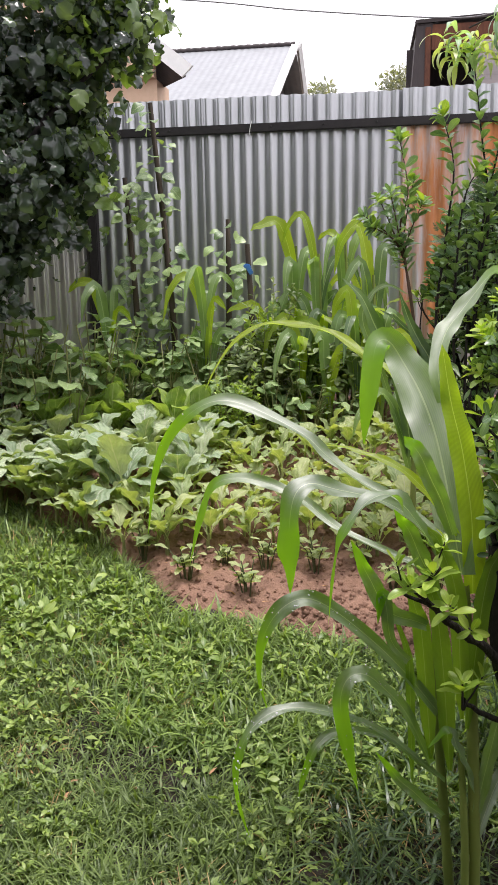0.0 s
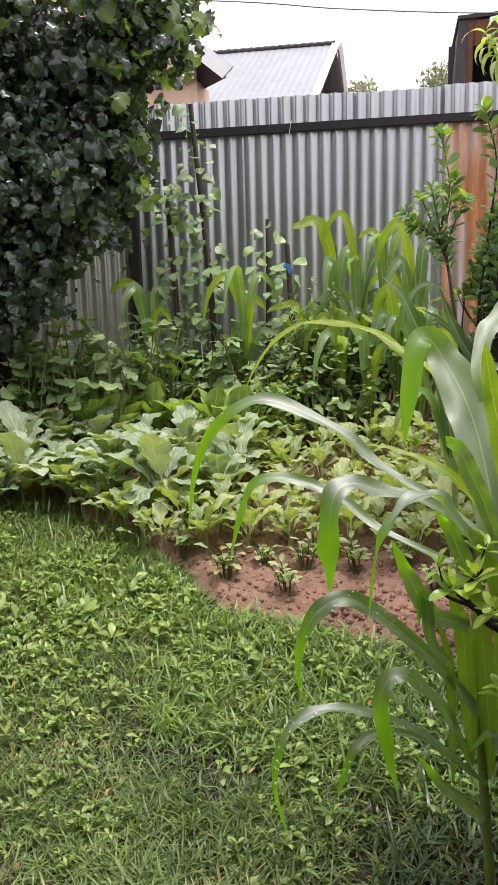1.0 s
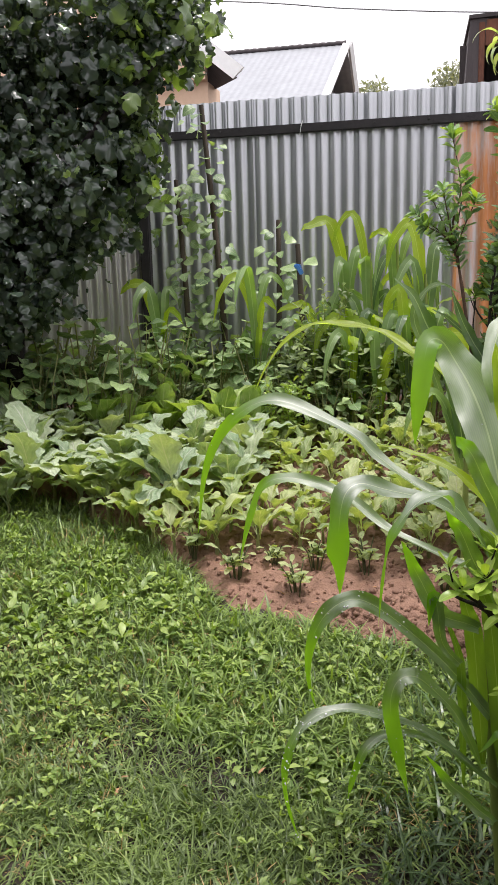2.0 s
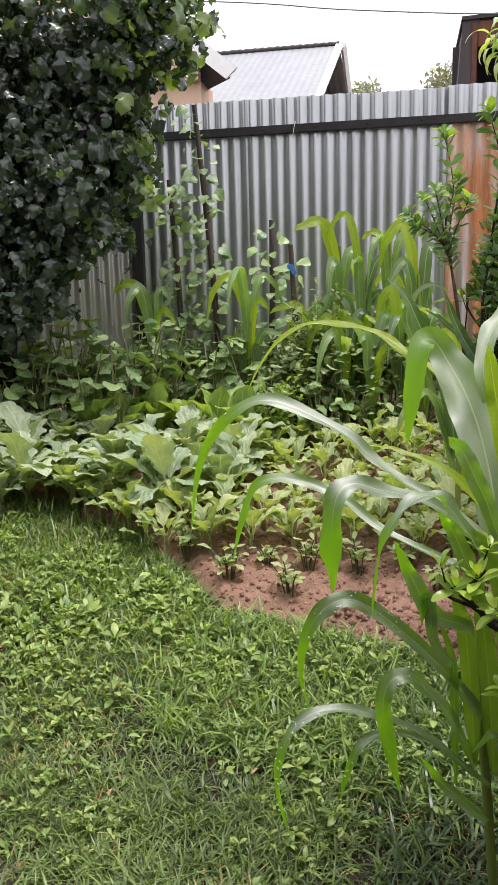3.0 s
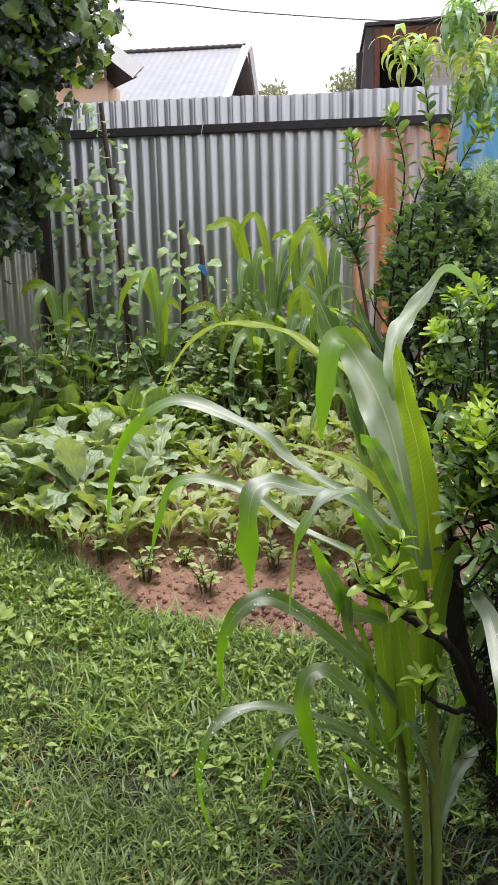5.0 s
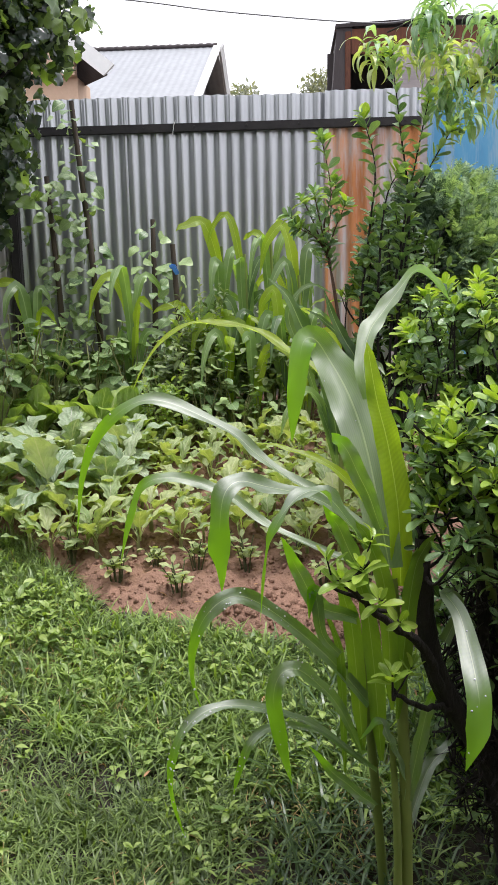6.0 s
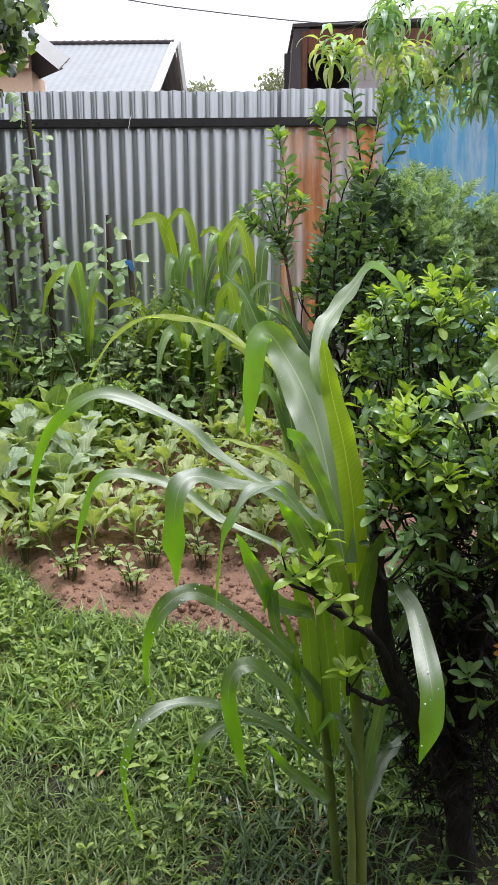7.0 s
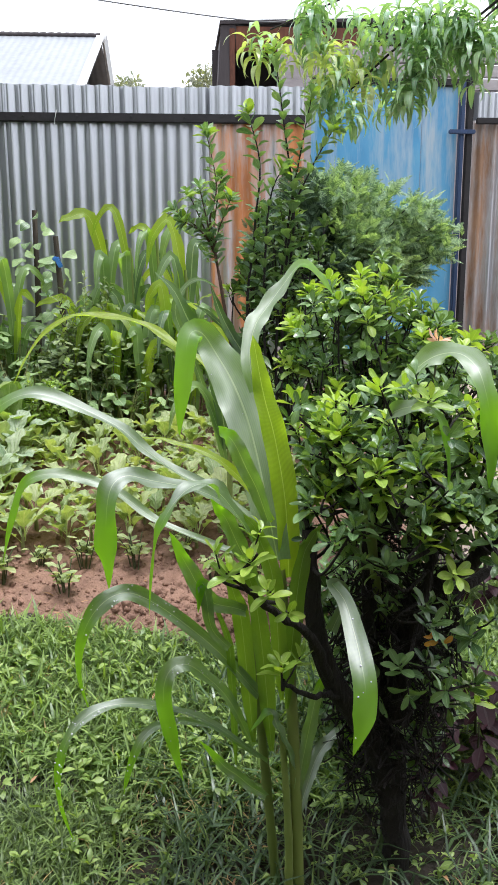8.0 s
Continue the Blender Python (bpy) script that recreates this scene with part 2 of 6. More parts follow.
def zinc_mat(name, rust=0.0, rust_low=0.0, base=(0.51, 0.525, 0.55), rough=0.3, colours=((0.16, 0.06, 0.025), (0.42, 0.17, 0.06))):
    """Galvanised sheet with water streaks and, where asked, rust in streaks."""
    m, n, l, p = shader(name)
    streak = grain(n, l, 14, 4, (1, 1, 0.07))
    cloud = grain(n, l, 2.2, 5)
    r = ramp(n, [(0.3, tuple(c * 0.76 for c in base)), (0.72, base)])
    l.new(sums(n, l, "ADD", sums(n, l, "MULTIPLY", streak, 0.6), sums(n, l, "MULTIPLY", cloud, 0.4)), r.inputs[0])
    col, metal = r.outputs[0], 0.75
    p.inputs["Roughness"].default_value = rough
    if rust:
        rr = ramp(n, [(0.35, colours[0]), (0.65, colours[1])])
        l.new(grain(n, l, 5, 6, (1, 1, 0.25)), rr.inputs[0])
        mask = sums(n, l, "ADD", sums(n, l, "MULTIPLY", grain(n, l, 3.0, 6, (1.6, 1.6, 0.22), 0.7), 1.0), rust)
        edge = n.new("ShaderNodeMapRange")
        edge.inputs["From Min"].default_value, edge.inputs["From Max"].default_value = 0.95, 1.12
        l.new(mask, edge.inputs["Value"])
        col = blend(n, l, edge.outputs[0], col, rr.outputs[0])
        met = sums(n, l, "MULTIPLY", sums(n, l, "SUBTRACT", 1.0, edge.outputs[0]), metal)
        l.new(met, p.inputs["Metallic"])
        rg = sums(n, l, "ADD", sums(n, l, "MULTIPLY", edge.outputs[0], 0.35), rough)
        l.new(rg, p.inputs["Roughness"])
    else:
        p.inputs["Metallic"].default_value = metal
    l.new(col, p.inputs["Base Color"])
    bump(n, l, p, grain(n, l, 45, 3), 0.12, 0.004)
    return m


ZINC = zinc_mat("weathered_zinc")
ZINC_RUST = zinc_mat("rusting_zinc", rust=0.555, colours=((0.3, 0.105, 0.035), (0.64, 0.26, 0.09)))
ZINC_BROWN = zinc_mat("brown_rusted_zinc", rust=0.53, colours=((0.12, 0.06, 0.035), (0.4, 0.24, 0.14)))
# Side fence: rust colours kept this dark to carry the climber's shade too.
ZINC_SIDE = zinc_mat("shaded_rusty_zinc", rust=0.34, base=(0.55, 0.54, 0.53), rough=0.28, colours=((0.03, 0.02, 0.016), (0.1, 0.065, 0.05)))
ROOF = zinc_mat("bright_roof_zinc", base=(0.345, 0.36, 0.38), rough=0.5)
DARK_STEEL = plain_mat("dark_steel", (0.008, 0.007, 0.009), (0.025, 0.021, 0.022), 6, 0.8, 0.0)
OLD_WOOD = plain_mat("old_wood", (0.03, 0.022, 0.017), (0.1, 0.075, 0.055), 8, 0.85, 0, (1, 1, 0.15), 0.6)
BARK = plain_mat("bark", (0.007, 0.005, 0.005), (0.028, 0.021, 0.018), 25, 0.9, 0, (1, 1, 0.3), 0.9)
RED_TWIG = plain_mat("red_brown_twig", (0.05, 0.025, 0.016), (0.13, 0.07, 0.045), 30, 0.7, 0, None, 0.4)
TWIG = plain_mat("green_twig", (0.045, 0.06, 0.02), (0.1, 0.11, 0.045), 30, 0.7, 0, None, 0.3)
# Dark brick, so that the added unseen walls throw back little light.
UNSEEN_WALL = plain_mat("unseen_wall_brick", (0.1, 0.06, 0.045), (0.2, 0.11, 0.08), 6, 0.9, 0, None, 0.4)
PLASTER = plain_mat("peach_plaster", (0.58, 0.4, 0.28), (0.7, 0.5, 0.37), 3, 0.9, 0, None, 0.25)
WHITE_TRIM = plain_mat("white_trim", (0.74, 0.74, 0.73), (0.86, 0.86, 0.85), 4, 0.6, 0, None, 0.1)
SHED_DARK = plain_mat("dark_shed_sheet", (0.03, 0.025, 0.027), (0.075, 0.06, 0.06), 5, 0.7, 0.2, (1, 1, 0.2), 0.3)
SHED_RUST = plain_mat("shed_rust", (0.06, 0.022, 0.015), (0.2, 0.075, 0.04), 6, 0.85, 0.1, (1, 1, 0.3), 0.4)
GREY_BOARD = plain_mat("grey_board", (0.25, 0.22, 0.22), (0.42, 0.38, 0.37), 5, 0.8, 0, (0.3, 1, 1), 0.3)
CABLE = plain_mat("cable_black", (0.12, 0.12, 0.125), (0.2, 0.2, 0.2), 20, 0.6)
STONE = plain_mat("field_stone", (0.16, 0.13, 0.11), (0.34, 0.29, 0.25), 12, 0.85, 0, None, 0.6)
# White and under half transmissive: the drops' glints are put into the colour.
WATER, _n, _l, _p = shader("rain_water")
_p.inputs["Transmission Weight"].default_value, _p.inputs["Roughness"].default_value, _p.inputs["IOR"].default_value = 0.45, 0.12, 1.33
_p.inputs["Base Color"].default_value = (1, 1, 1, 1)
BLUE_TAPE = plain_mat("blue_plastic", (0.03, 0.13, 0.42), (0.06, 0.25, 0.6), 40, 0.35)


def blue_paint():
    m, n, l, p = shader("worn_blue_paint")
    streak, cloud = grain(n, l, 9, 5, (1, 1, 0.12), 0.7), grain(n, l, 3, 5, (1, 1, 0.4))
    r = ramp(n, [(0.25, (0.04, 0.18, 0.36)), (0.55, (0.075, 0.28, 0.49)), (0.8, (0.15, 0.37, 0.53))])
    l.new(cloud, r.inputs[0])
    worn = n.new("ShaderNodeMapRange")
    worn.inputs["From Min"].default_value, worn.inputs["From Max"].default_value = 0.45, 0.64
    l.new(streak, worn.inputs["Value"])
    l.new(blend(n, l, sums(n, l, "MULTIPLY", worn.outputs[0], 0.75), r.outputs[0], (0.42, 0.47, 0.5)), p.inputs["Base Color"])
    p.inputs["Roughness"].default_value = 0.45
    bump(n, l, p, streak, 0.2, 0.004)
    return m


BLUE = blue_paint()
BLUE_DARK = plain_mat("dark_blue_paint", (0.012, 0.025, 0.06), (0.03, 0.06, 0.14), 8, 0.45, 0.2, (1, 1, 0.2), 0.2)


def soil_mat(name, wet, dry, scale=9):
    m, n, l, p = shader(name)
    a, b, c = grain(n, l, scale, 8, None, 0.7), grain(n, l, scale * 9, 4), grain(n, l, scale * 0.18, 3)
    r = ramp(n, [(0.25, wet), (0.75, dry)])
    l.new(sums(n, l, "ADD", sums(n, l, "MULTIPLY", a, 0.55), sums(n, l, "ADD", sums(n, l, "MULTIPLY", b, 0.2), sums(n, l, "MULTIPLY", c, 0.3))), r.inputs[0])
    l.new(r.outputs[0], p.inputs["Base Color"])
    p.inputs["Roughness"].default_value = 0.85
    bump(n, l, p, sums(n, l, "ADD", a, sums(n, l, "MULTIPLY", b, 0.4)), 0.9, 0.02)
    return m


EARTH = soil_mat("lawn_earth", (0.01, 0.008, 0.005), (0.055, 0.041, 0.027), 6)
SOIL = soil_mat("red_garden_soil", (0.06, 0.027, 0.018), (0.38, 0.22, 0.15), 12)
GRAVEL = soil_mat("path_sand", (0.28, 0.21, 0.16), (0.5, 0.41, 0.33), 20)

# tip: lime painted on the hanging ends as light shining through them.
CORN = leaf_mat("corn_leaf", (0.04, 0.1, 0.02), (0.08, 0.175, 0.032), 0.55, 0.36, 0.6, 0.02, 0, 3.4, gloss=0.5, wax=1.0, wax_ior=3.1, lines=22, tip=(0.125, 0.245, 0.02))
CORN_YOUNG = leaf_mat("young_corn_leaf", (0.15, 0.275, 0.025), (0.25, 0.4, 0.042), 0.4, 0.62, 0.6, 0.02, 0, 2.3, gloss=0.5, wax=0.2, lines=22)
CORN_SHEATH = leaf_mat("corn_sheath", (0.08, 0.19, 0.025), (0.15, 0.29, 0.042), 0.45, 0.45, 0.4, 0.02, 0, 2.0, gloss=0.5, lines=22)
CORN_FAR = leaf_mat("garden_corn_leaf", (0.035, 0.1, 0.03), (0.16, 0.32, 0.085), 0.36, 0.42, 0.5, 0.04, 0, 2.2, gloss=0.6, wax=0.6)
CORN_STALK = leaf_mat("corn_stalk", (0.09, 0.17, 0.035), (0.2, 0.31, 0.075), 0.45, 0.12, 0.0)
KALE = leaf_mat("kale_leaf", (0.15, 0.29, 0.155), (0.37, 0.54, 0.33), 0.5, 0.24, 0.6, 0.022, 5, 1.7, gloss=0.45, wax=0.25, crinkle=0.8)
SPROUT = leaf_mat("young_brassica_leaf", (0.16, 0.3, 0.11), (0.39, 0.55, 0.25), 0.5, 0.3, 0.5, 0.025, 4, 1.6, (0.48, 0.55, 0.13), gloss=0.4, wax=0.1, crinkle=0.5)
CHARD = leaf_mat("chard_leaf", (0.13, 0.27, 0.065), (0.29, 0.48, 0.14), 0.45, 0.34, 0.5, 0.025, 4, 1.7, gloss=0.45, crinkle=0.6)
STEM = leaf_mat("pale_stem", (0.14, 0.2, 0.07), (0.26, 0.33, 0.14), 0.5, 0.15, 0.0)
BEAN = leaf_mat("bean_leaf", (0.045, 0.13, 0.04), (0.29, 0.5, 0.2), 0.36, 0.2, 0.4, 0.03, 0, 1.6, wax=0.15, crinkle=0.3)
HERB = leaf_mat("mixed_herb_leaf", (0.035, 0.085, 0.03), (0.24, 0.38, 0.15), 0.42, 0.34, 0.2, patch=5)
VINE = leaf_mat("dark_climber_leaf", (0.01, 0.024, 0.019), (0.06, 0.105, 0.073), 0.2, 0.26, 0.0, 0.02, 0, 3.2, (0.19, 0.32, 0.06), gloss=0.7)
VINE_NEW = leaf_mat("young_climber_leaf", (0.035, 0.085, 0.035), (0.15, 0.27, 0.08), 0.28, 0.32, 0.1, 0.03, 0, 2.6, gloss=0.6)
BUSH = leaf_mat("bush_leaf", (0.028, 0.088, 0.034), (0.18, 0.35, 0.135), 0.24, 0.25, 0.25, 0.04, 0, 1.6)
BUSH_NEW = leaf_mat("young_bush_leaf", (0.17, 0.36, 0.05), (0.34, 0.56, 0.1), 0.32, 0.36, 0.3, 0.04, 0, 1.4)
SHRUB = leaf_mat("shrub_leaf", (0.065, 0.17, 0.085), (0.23, 0.42, 0.195), 0.28, 0.28, 0.3, 0.04, 0, 1.7)
# Darker copy of the conifer spray, for the bush's shaded left side.
JUNIPER_SHADED = leaf_mat("shaded_conifer_spray", (0.012, 0.035, 0.022), (0.1, 0.2, 0.11), 0.7, 0.2, 0.0, patch=4, glow=1.3, gloss=0.2)
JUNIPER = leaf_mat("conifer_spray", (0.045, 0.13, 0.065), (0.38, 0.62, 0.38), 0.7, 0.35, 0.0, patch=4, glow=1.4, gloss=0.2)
PEACH = leaf_mat("peach_leaf", (0.1, 0.25, 0.14), (0.32, 0.57, 0.37), 0.34, 0.36, 0.4, 0.05, 0, 1.5, patch=4, wax=0.4)
PEACH_NEW = leaf_mat("young_peach_leaf", (0.33, 0.5, 0.24), (0.5, 0.68, 0.36), 0.34, 0.38, 0.4, 0.05, 0, 1.4)
GRASS = leaf_mat("lawn_grass", (0.011, 0.036, 0.01), (0.21, 0.365, 0.115), 0.42, 0.36, 0.2, 0.1, 0, 1.6, (0.52, 0.46, 0.23), patch=2.2, gloss=0.45)
# Long grass with the shade of bush and corn put into its green.
RANK_SHADED = leaf_mat("shaded_rank_blade", (0.012, 0.038, 0.015), (0.085, 0.18, 0.065), 0.32, 0.3, 0.2, 0.1, 0, 1.5, patch=3)
STRAW = leaf_mat("straw_blade", (0.25, 0.21, 0.08), (0.5, 0.44, 0.2), 0.6, 0.25, 0.1)
LUSH = leaf_mat("lush_edge_grass", (0.04, 0.11, 0.025), (0.245, 0.43, 0.115), 0.4, 0.36, 0.2, 0.1, 0, 1.5, patch=3)
WEED = leaf_mat("lawn_weed_leaf", (0.07, 0.175, 0.035), (0.28, 0.46, 0.12), 0.4, 0.32, 0.3, 0.04, 0, 1.6)
PURPLE = leaf_mat("purple_leaf", (0.014, 0.006, 0.008), (0.04, 0.014, 0.02), 0.5, 0.1, 0.1, gloss=0.2)
DRY = leaf_mat("dry_leaf", (0.2, 0.13, 0.06), (0.42, 0.3, 0.15), 0.7, 0.2, 0.2)
PETAL = leaf_mat("dry_petal", (0.4, 0.3, 0.22), (0.66, 0.54, 0.42), 0.7, 0.3, 0.1)
WITHERED = leaf_mat("withered_leaf", (0.35, 0.2, 0.03), (0.6, 0.4, 0.06), 0.6, 0.3, 0.2)
FAR_TREE = leaf_mat("far_tree_leaf", (0.13, 0.19, 0.14), (0.27, 0.34, 0.26), 0.6, 0.3, 0.0)
# ================= ground =================
def grid_mesh(name, xs, ys, height, material):
    x, y = np.meshgrid(xs, ys)
    z = height(x, y)
    w = len(xs)
    i, j = np.meshgrid(np.arange(len(ys) - 1), np.arange(w - 1), indexing="ij")
    f = np.stack([i * w + j, i * w + j + 1, (i + 1) * w + j + 1, (i + 1) * w + j], -1).reshape(-1, 4)
    uv = np.stack([x, y], -1).reshape(-1, 2)
    return Build().add(np.stack([x, y, z], -1).reshape(-1, 3), f, uv).mesh(name, material)


def lumps(x, y, size, amount, seed=0.0):
    flat = [noise.fractal(Vector((a / size, b / size, seed)), 1.0, 2.0, 4) for a, b in zip(x.ravel(), y.ravel())]
    return np.array(flat).reshape(x.shape) * amount


far = np.array([7, 9, 13, 20, 35, 70, 150, 400.0])
gx = np.concatenate([-far[::-1], np.arange(-6, 6.01, 0.12), far])
gy = np.concatenate([-far[::-1], np.arange(-6, 6.61, 0.12), far])
ground = new("ground", grid_mesh("ground", gx, gy, lambda x, y: rise(x, y) + lumps(x, y, 0.5, 0.012) - 0.02, EARTH))
tagged(ground, "damp dark earth under patchy lawn, rising to the fence", "ground", kind="structure")


# the bed: its near edge runs from the fence side round to the path
def bed_front(x):
    return np.interp(x, [-2.6, -1.7, -1.28, -0.92, -0.71, -0.41, -0.12, 0.1, 0.5, 1.0], [3.75, 3.4, 3.2, 2.93, 2.66, 2.62, 2.52, 2.44, 2.5, 2.7])


def bed_height(x, y):
    edge = np.clip((y - bed_front(x)) / 0.14 + lumps(x, y, 0.16, 0.25, 3.0), 0, 1)
    return rise(x, y) - 0.05 + 0.062 * edge + (lumps(x, y, 0.25, 0.02, 1.0) + lumps(x, y, 0.055, 0.026, 2.0)) * edge


bed = new("soil_bed", grid_mesh("soil_bed", np.arange(-2.7, 0.9, 0.022), np.arange(2.3, 5.16, 0.022), bed_height, SOIL))
tagged(bed, "moist reddish brown garden soil, loose and clumpy", "soil", kind="structure")

path = new("gravel_path", grid_mesh("gravel_path", np.arange(0.95, 3.0, 0.03), np.arange(1.9, 4.9, 0.03),
           lambda x, y: rise(x, y) - 0.03 + 0.04 * np.clip((x - 1.0 - 0.12 * np.sin(y * 3)) / 0.15, 0, 1) + lumps(x, y, 0.06, 0.008), GRAVEL))
tagged(path, "pale sandy gravel path towards the blue gate", "path", kind="structure")


# ================= fences =================
def corrugated(x0, x1, z0, z1, y, pitch=0.076, amp=0.0125, phase=0.0, steps=10, warp=0.002):
    """A sheet of corrugated iron in the xz plane, with its sheet's slight dents."""
    n = max(2, int((x1 - x0) / pitch * steps))
    xs = np.linspace(x0, x1, n + 1)
    zs = np.linspace(z0, z1, 9)
    x, z = np.meshgrid(xs, zs)
    yy = y + amp * np.sin((x - x0) / pitch * 2 * np.pi + phase) + warp * np.sin(x * 5.1 + z * 2.3 + phase) * np.sin(z * 3 + x)
    w = n + 1
    i, j = np.meshgrid(np.arange(8), np.arange(n), indexing="ij")
    f = np.stack([i * w + j, i * w + j + 1, (i + 1) * w + j + 1, (i + 1) * w + j], -1).reshape(-1, 4)
    front = np.stack([x, yy, z], -1).reshape(-1, 3)
    back = front + np.array([0, 0.0012, 0])
    k = len(front)
    uv = np.stack([x, z], -1).reshape(-1, 2)
    b = Build().add(np.vstack([front, back]), np.vstack([f, f[:, ::-1] + k]), np.vstack([uv, uv]))
    for row in (0, 8):
        e = np.vstack([front[row * w:row * w + w], back[row * w:row * w + w]])
        q = np.arange(n)
        b.add(e, np.stack([q, q + 1, q + 1 + w, q + w], -1), np.vstack([uv[row * w:row * w + w]] * 2))
    return b


FENCE_Y, TOP = 5.2, 2.39
fence = thing("fence", (-0.6, FENCE_Y, 0.6), "weathered grey corrugated iron fence with a dark steel rail", "fence", kind="structure")
x = -1.82
for k, (wide, mat_) in enumerate([(0.74, ZINC), (0.62, ZINC), (0.58, ZINC), (0.54, ZINC_RUST)]):
    place("sheet", corrugated(x - 0.02, x + wide, 0.6, 2.195, FENCE_Y - 0.012 * (k % 2), phase=1.1 * k, amp=(0.0125, 0.011, 0.009, 0.009)[k]).mesh("sheet", mat_), fence)
    place("top_sheet", corrugated(x - 0.02, x + wide, 2.2, TOP - 0.004 * (k % 3), FENCE_Y + 0.006 - 0.01 * (k % 2), phase=1.9 * k, amp=0.011).mesh("top_sheet", ZINC), fence)
    x += wide
bm = bmesh.new()
box(bm, (-1.82, FENCE_Y - 0.05, 2.176), (0.66, FENCE_Y - 0.022, 2.226), 0.004)
rail = part("rail", bm, DARK_STEEL, fence, "dark steel rail")
for px in (-0.66,):
    bm = bmesh.new()
    box(bm, (px - 0.02, FENCE_Y + 0.03, 0.5), (px + 0.02, FENCE_Y + 0.07, 2.3), 0.004)
    part("post", bm, OLD_WOOD, fence)
bm = bmesh.new()
box(bm, (-1.825, FENCE_Y - 0.09, 0.5), (-1.765, FENCE_Y - 0.03, 2.26), 0.006)
part("corner_post", bm, DARK_STEEL, fence, "blackened wooden corner post")

for nx in np.arange(-1.6, 0.6, 0.31):
    m_ = Matrix.Translation((float(nx), FENCE_Y - 0.052, 2.205)) @ Matrix.Rotation(radians(90), 4, "X")
    bm = bmesh.new()
    bmesh.ops.create_cone(bm, cap_ends=True, segments=8, radius1=0.007, radius2=0.005, depth=0.006, matrix=m_)
    part("bolt", bm, DARK_STEEL, rail)
place("tie_wire", Build().add(*tube(spline([(-0.78, 5.14, 2.24), (-0.79, 5.135, 2.21), (-0.8, 5.145, 2.16)], 8), [0.002], 5)).mesh("tie_wire", WHITE_TRIM), rail, None, "pale twist of tie wire")

# side fence, at an angle from the corner towards the lawn
side = thing("side_fence", (-1.86, 5.18, 0.6), "dull corrugated iron side fence half hidden by a climber", "fence", kind="structure")
turn = Matrix.Translation((-1.83, 5.19, 0)) @ Matrix.Rotation(radians(57), 4, "Z") @ Matrix.Translation((1.83, -5.19, 0))
for k in range(5):
    hi = -1.81 - 0.66 * k
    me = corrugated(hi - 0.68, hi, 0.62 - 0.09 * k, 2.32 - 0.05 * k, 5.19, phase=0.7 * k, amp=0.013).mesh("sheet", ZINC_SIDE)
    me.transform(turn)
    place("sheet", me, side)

# gate of painted sheet, its post and hinge
gate = thing("gate", (1.15, FENCE_Y, 0.85), "blue painted sheet metal gate, worn in pale streaks, closed", "gate", kind="structure")
for lo, hi, dy in ((0.70, 1.365, 0.0), (1.37, 1.585, 0.012)):
    bm = bmesh.new()
    box(bm, (lo, FENCE_Y - 0.02 + dy, 0.80), (hi, FENCE_Y - 0.012 + dy, 2.40), 0.002)
    part("panel", bm, BLUE, gate)
bm = bmesh.new()
box(bm, (0.70, FENCE_Y - 0.03, 2.4), (1.66, FENCE_Y + 0.01, 2.44), 0.004)
part("lintel", bm, DARK_STEEL, gate, "dark steel lintel")
bm = bmesh.new()
box(bm, (1.592, FENCE_Y - 0.05, 0.75), (1.618, FENCE_Y, 2.43), 0.005)
gate_post = part("gate_post", bm, BLUE_DARK, gate, "dark blue gate post")
bm = bmesh.new()
box(bm, (1.632, FENCE_Y - 0.055, 0.75), (1.668, FENCE_Y - 0.01, 2.46), 0.005)
part("frame_post", bm, DARK_STEEL, gate)
bm = bmesh.new()
box(bm, (1.52, FENCE_Y - 0.075, 2.125), (1.68, FENCE_Y - 0.05, 2.15), 0.005)
part("hinge", bm, BLUE_DARK, gate_post, "steel strap hinge")

right = thing("rusty_fence", (1.9, FENCE_Y, 0.8), "brown rusted corrugated iron fence beside the gate", "fence", kind="structure")
for k in range(3):
    lo = 1.69 + 0.6 * k
    place("sheet", corrugated(lo, lo + 0.62, 0.84, 2.2, FENCE_Y - 0.014 * k, phase=k, amp=0.013).mesh("sheet", ZINC_BROWN), right)
    place("top_sheet", corrugated(lo, lo + 0.62, 2.215, 2.375, FENCE_Y + 0.01 - 0.01 * k, phase=2 + k).mesh("top_sheet", ZINC), right)
bm = bmesh.new()
box(bm, (1.69, FENCE_Y - 0.06, 2.185), (3.5, FENCE_Y - 0.03, 2.22), 0.004)
part("rail", bm, DARK_STEEL, right)
bm = bmesh.new()
box(bm, (1.69, FENCE_Y - 0.01, 0.55), (3.5, FENCE_Y + 0.05, 0.835), 0.01)
part("plinth", bm, STONE, right, "low dark stone plinth")


# ================= houses behind =================
def quad_slab(bm, pts, thick):
    """A flat board through four corners, given a thickness along its normal."""
    p = [Vector(q) for q in pts]
    nrm = (p[1] - p[0]).cross(p[2] - p[0]).normalized() * thick
    a = [bm.verts.new(q) for q in p]
    b = [bm.verts.new(q + nrm) for q in p]
    bm.faces.new(a[::-1])
    bm.faces.new(b)
    for i in range(4):
        j = (i + 1) % 4
        bm.faces.new((a[i], a[j], b[j], b[i]))
    bmesh.ops.recalc_face_normals(bm, faces=bm.faces[:])
    return bm


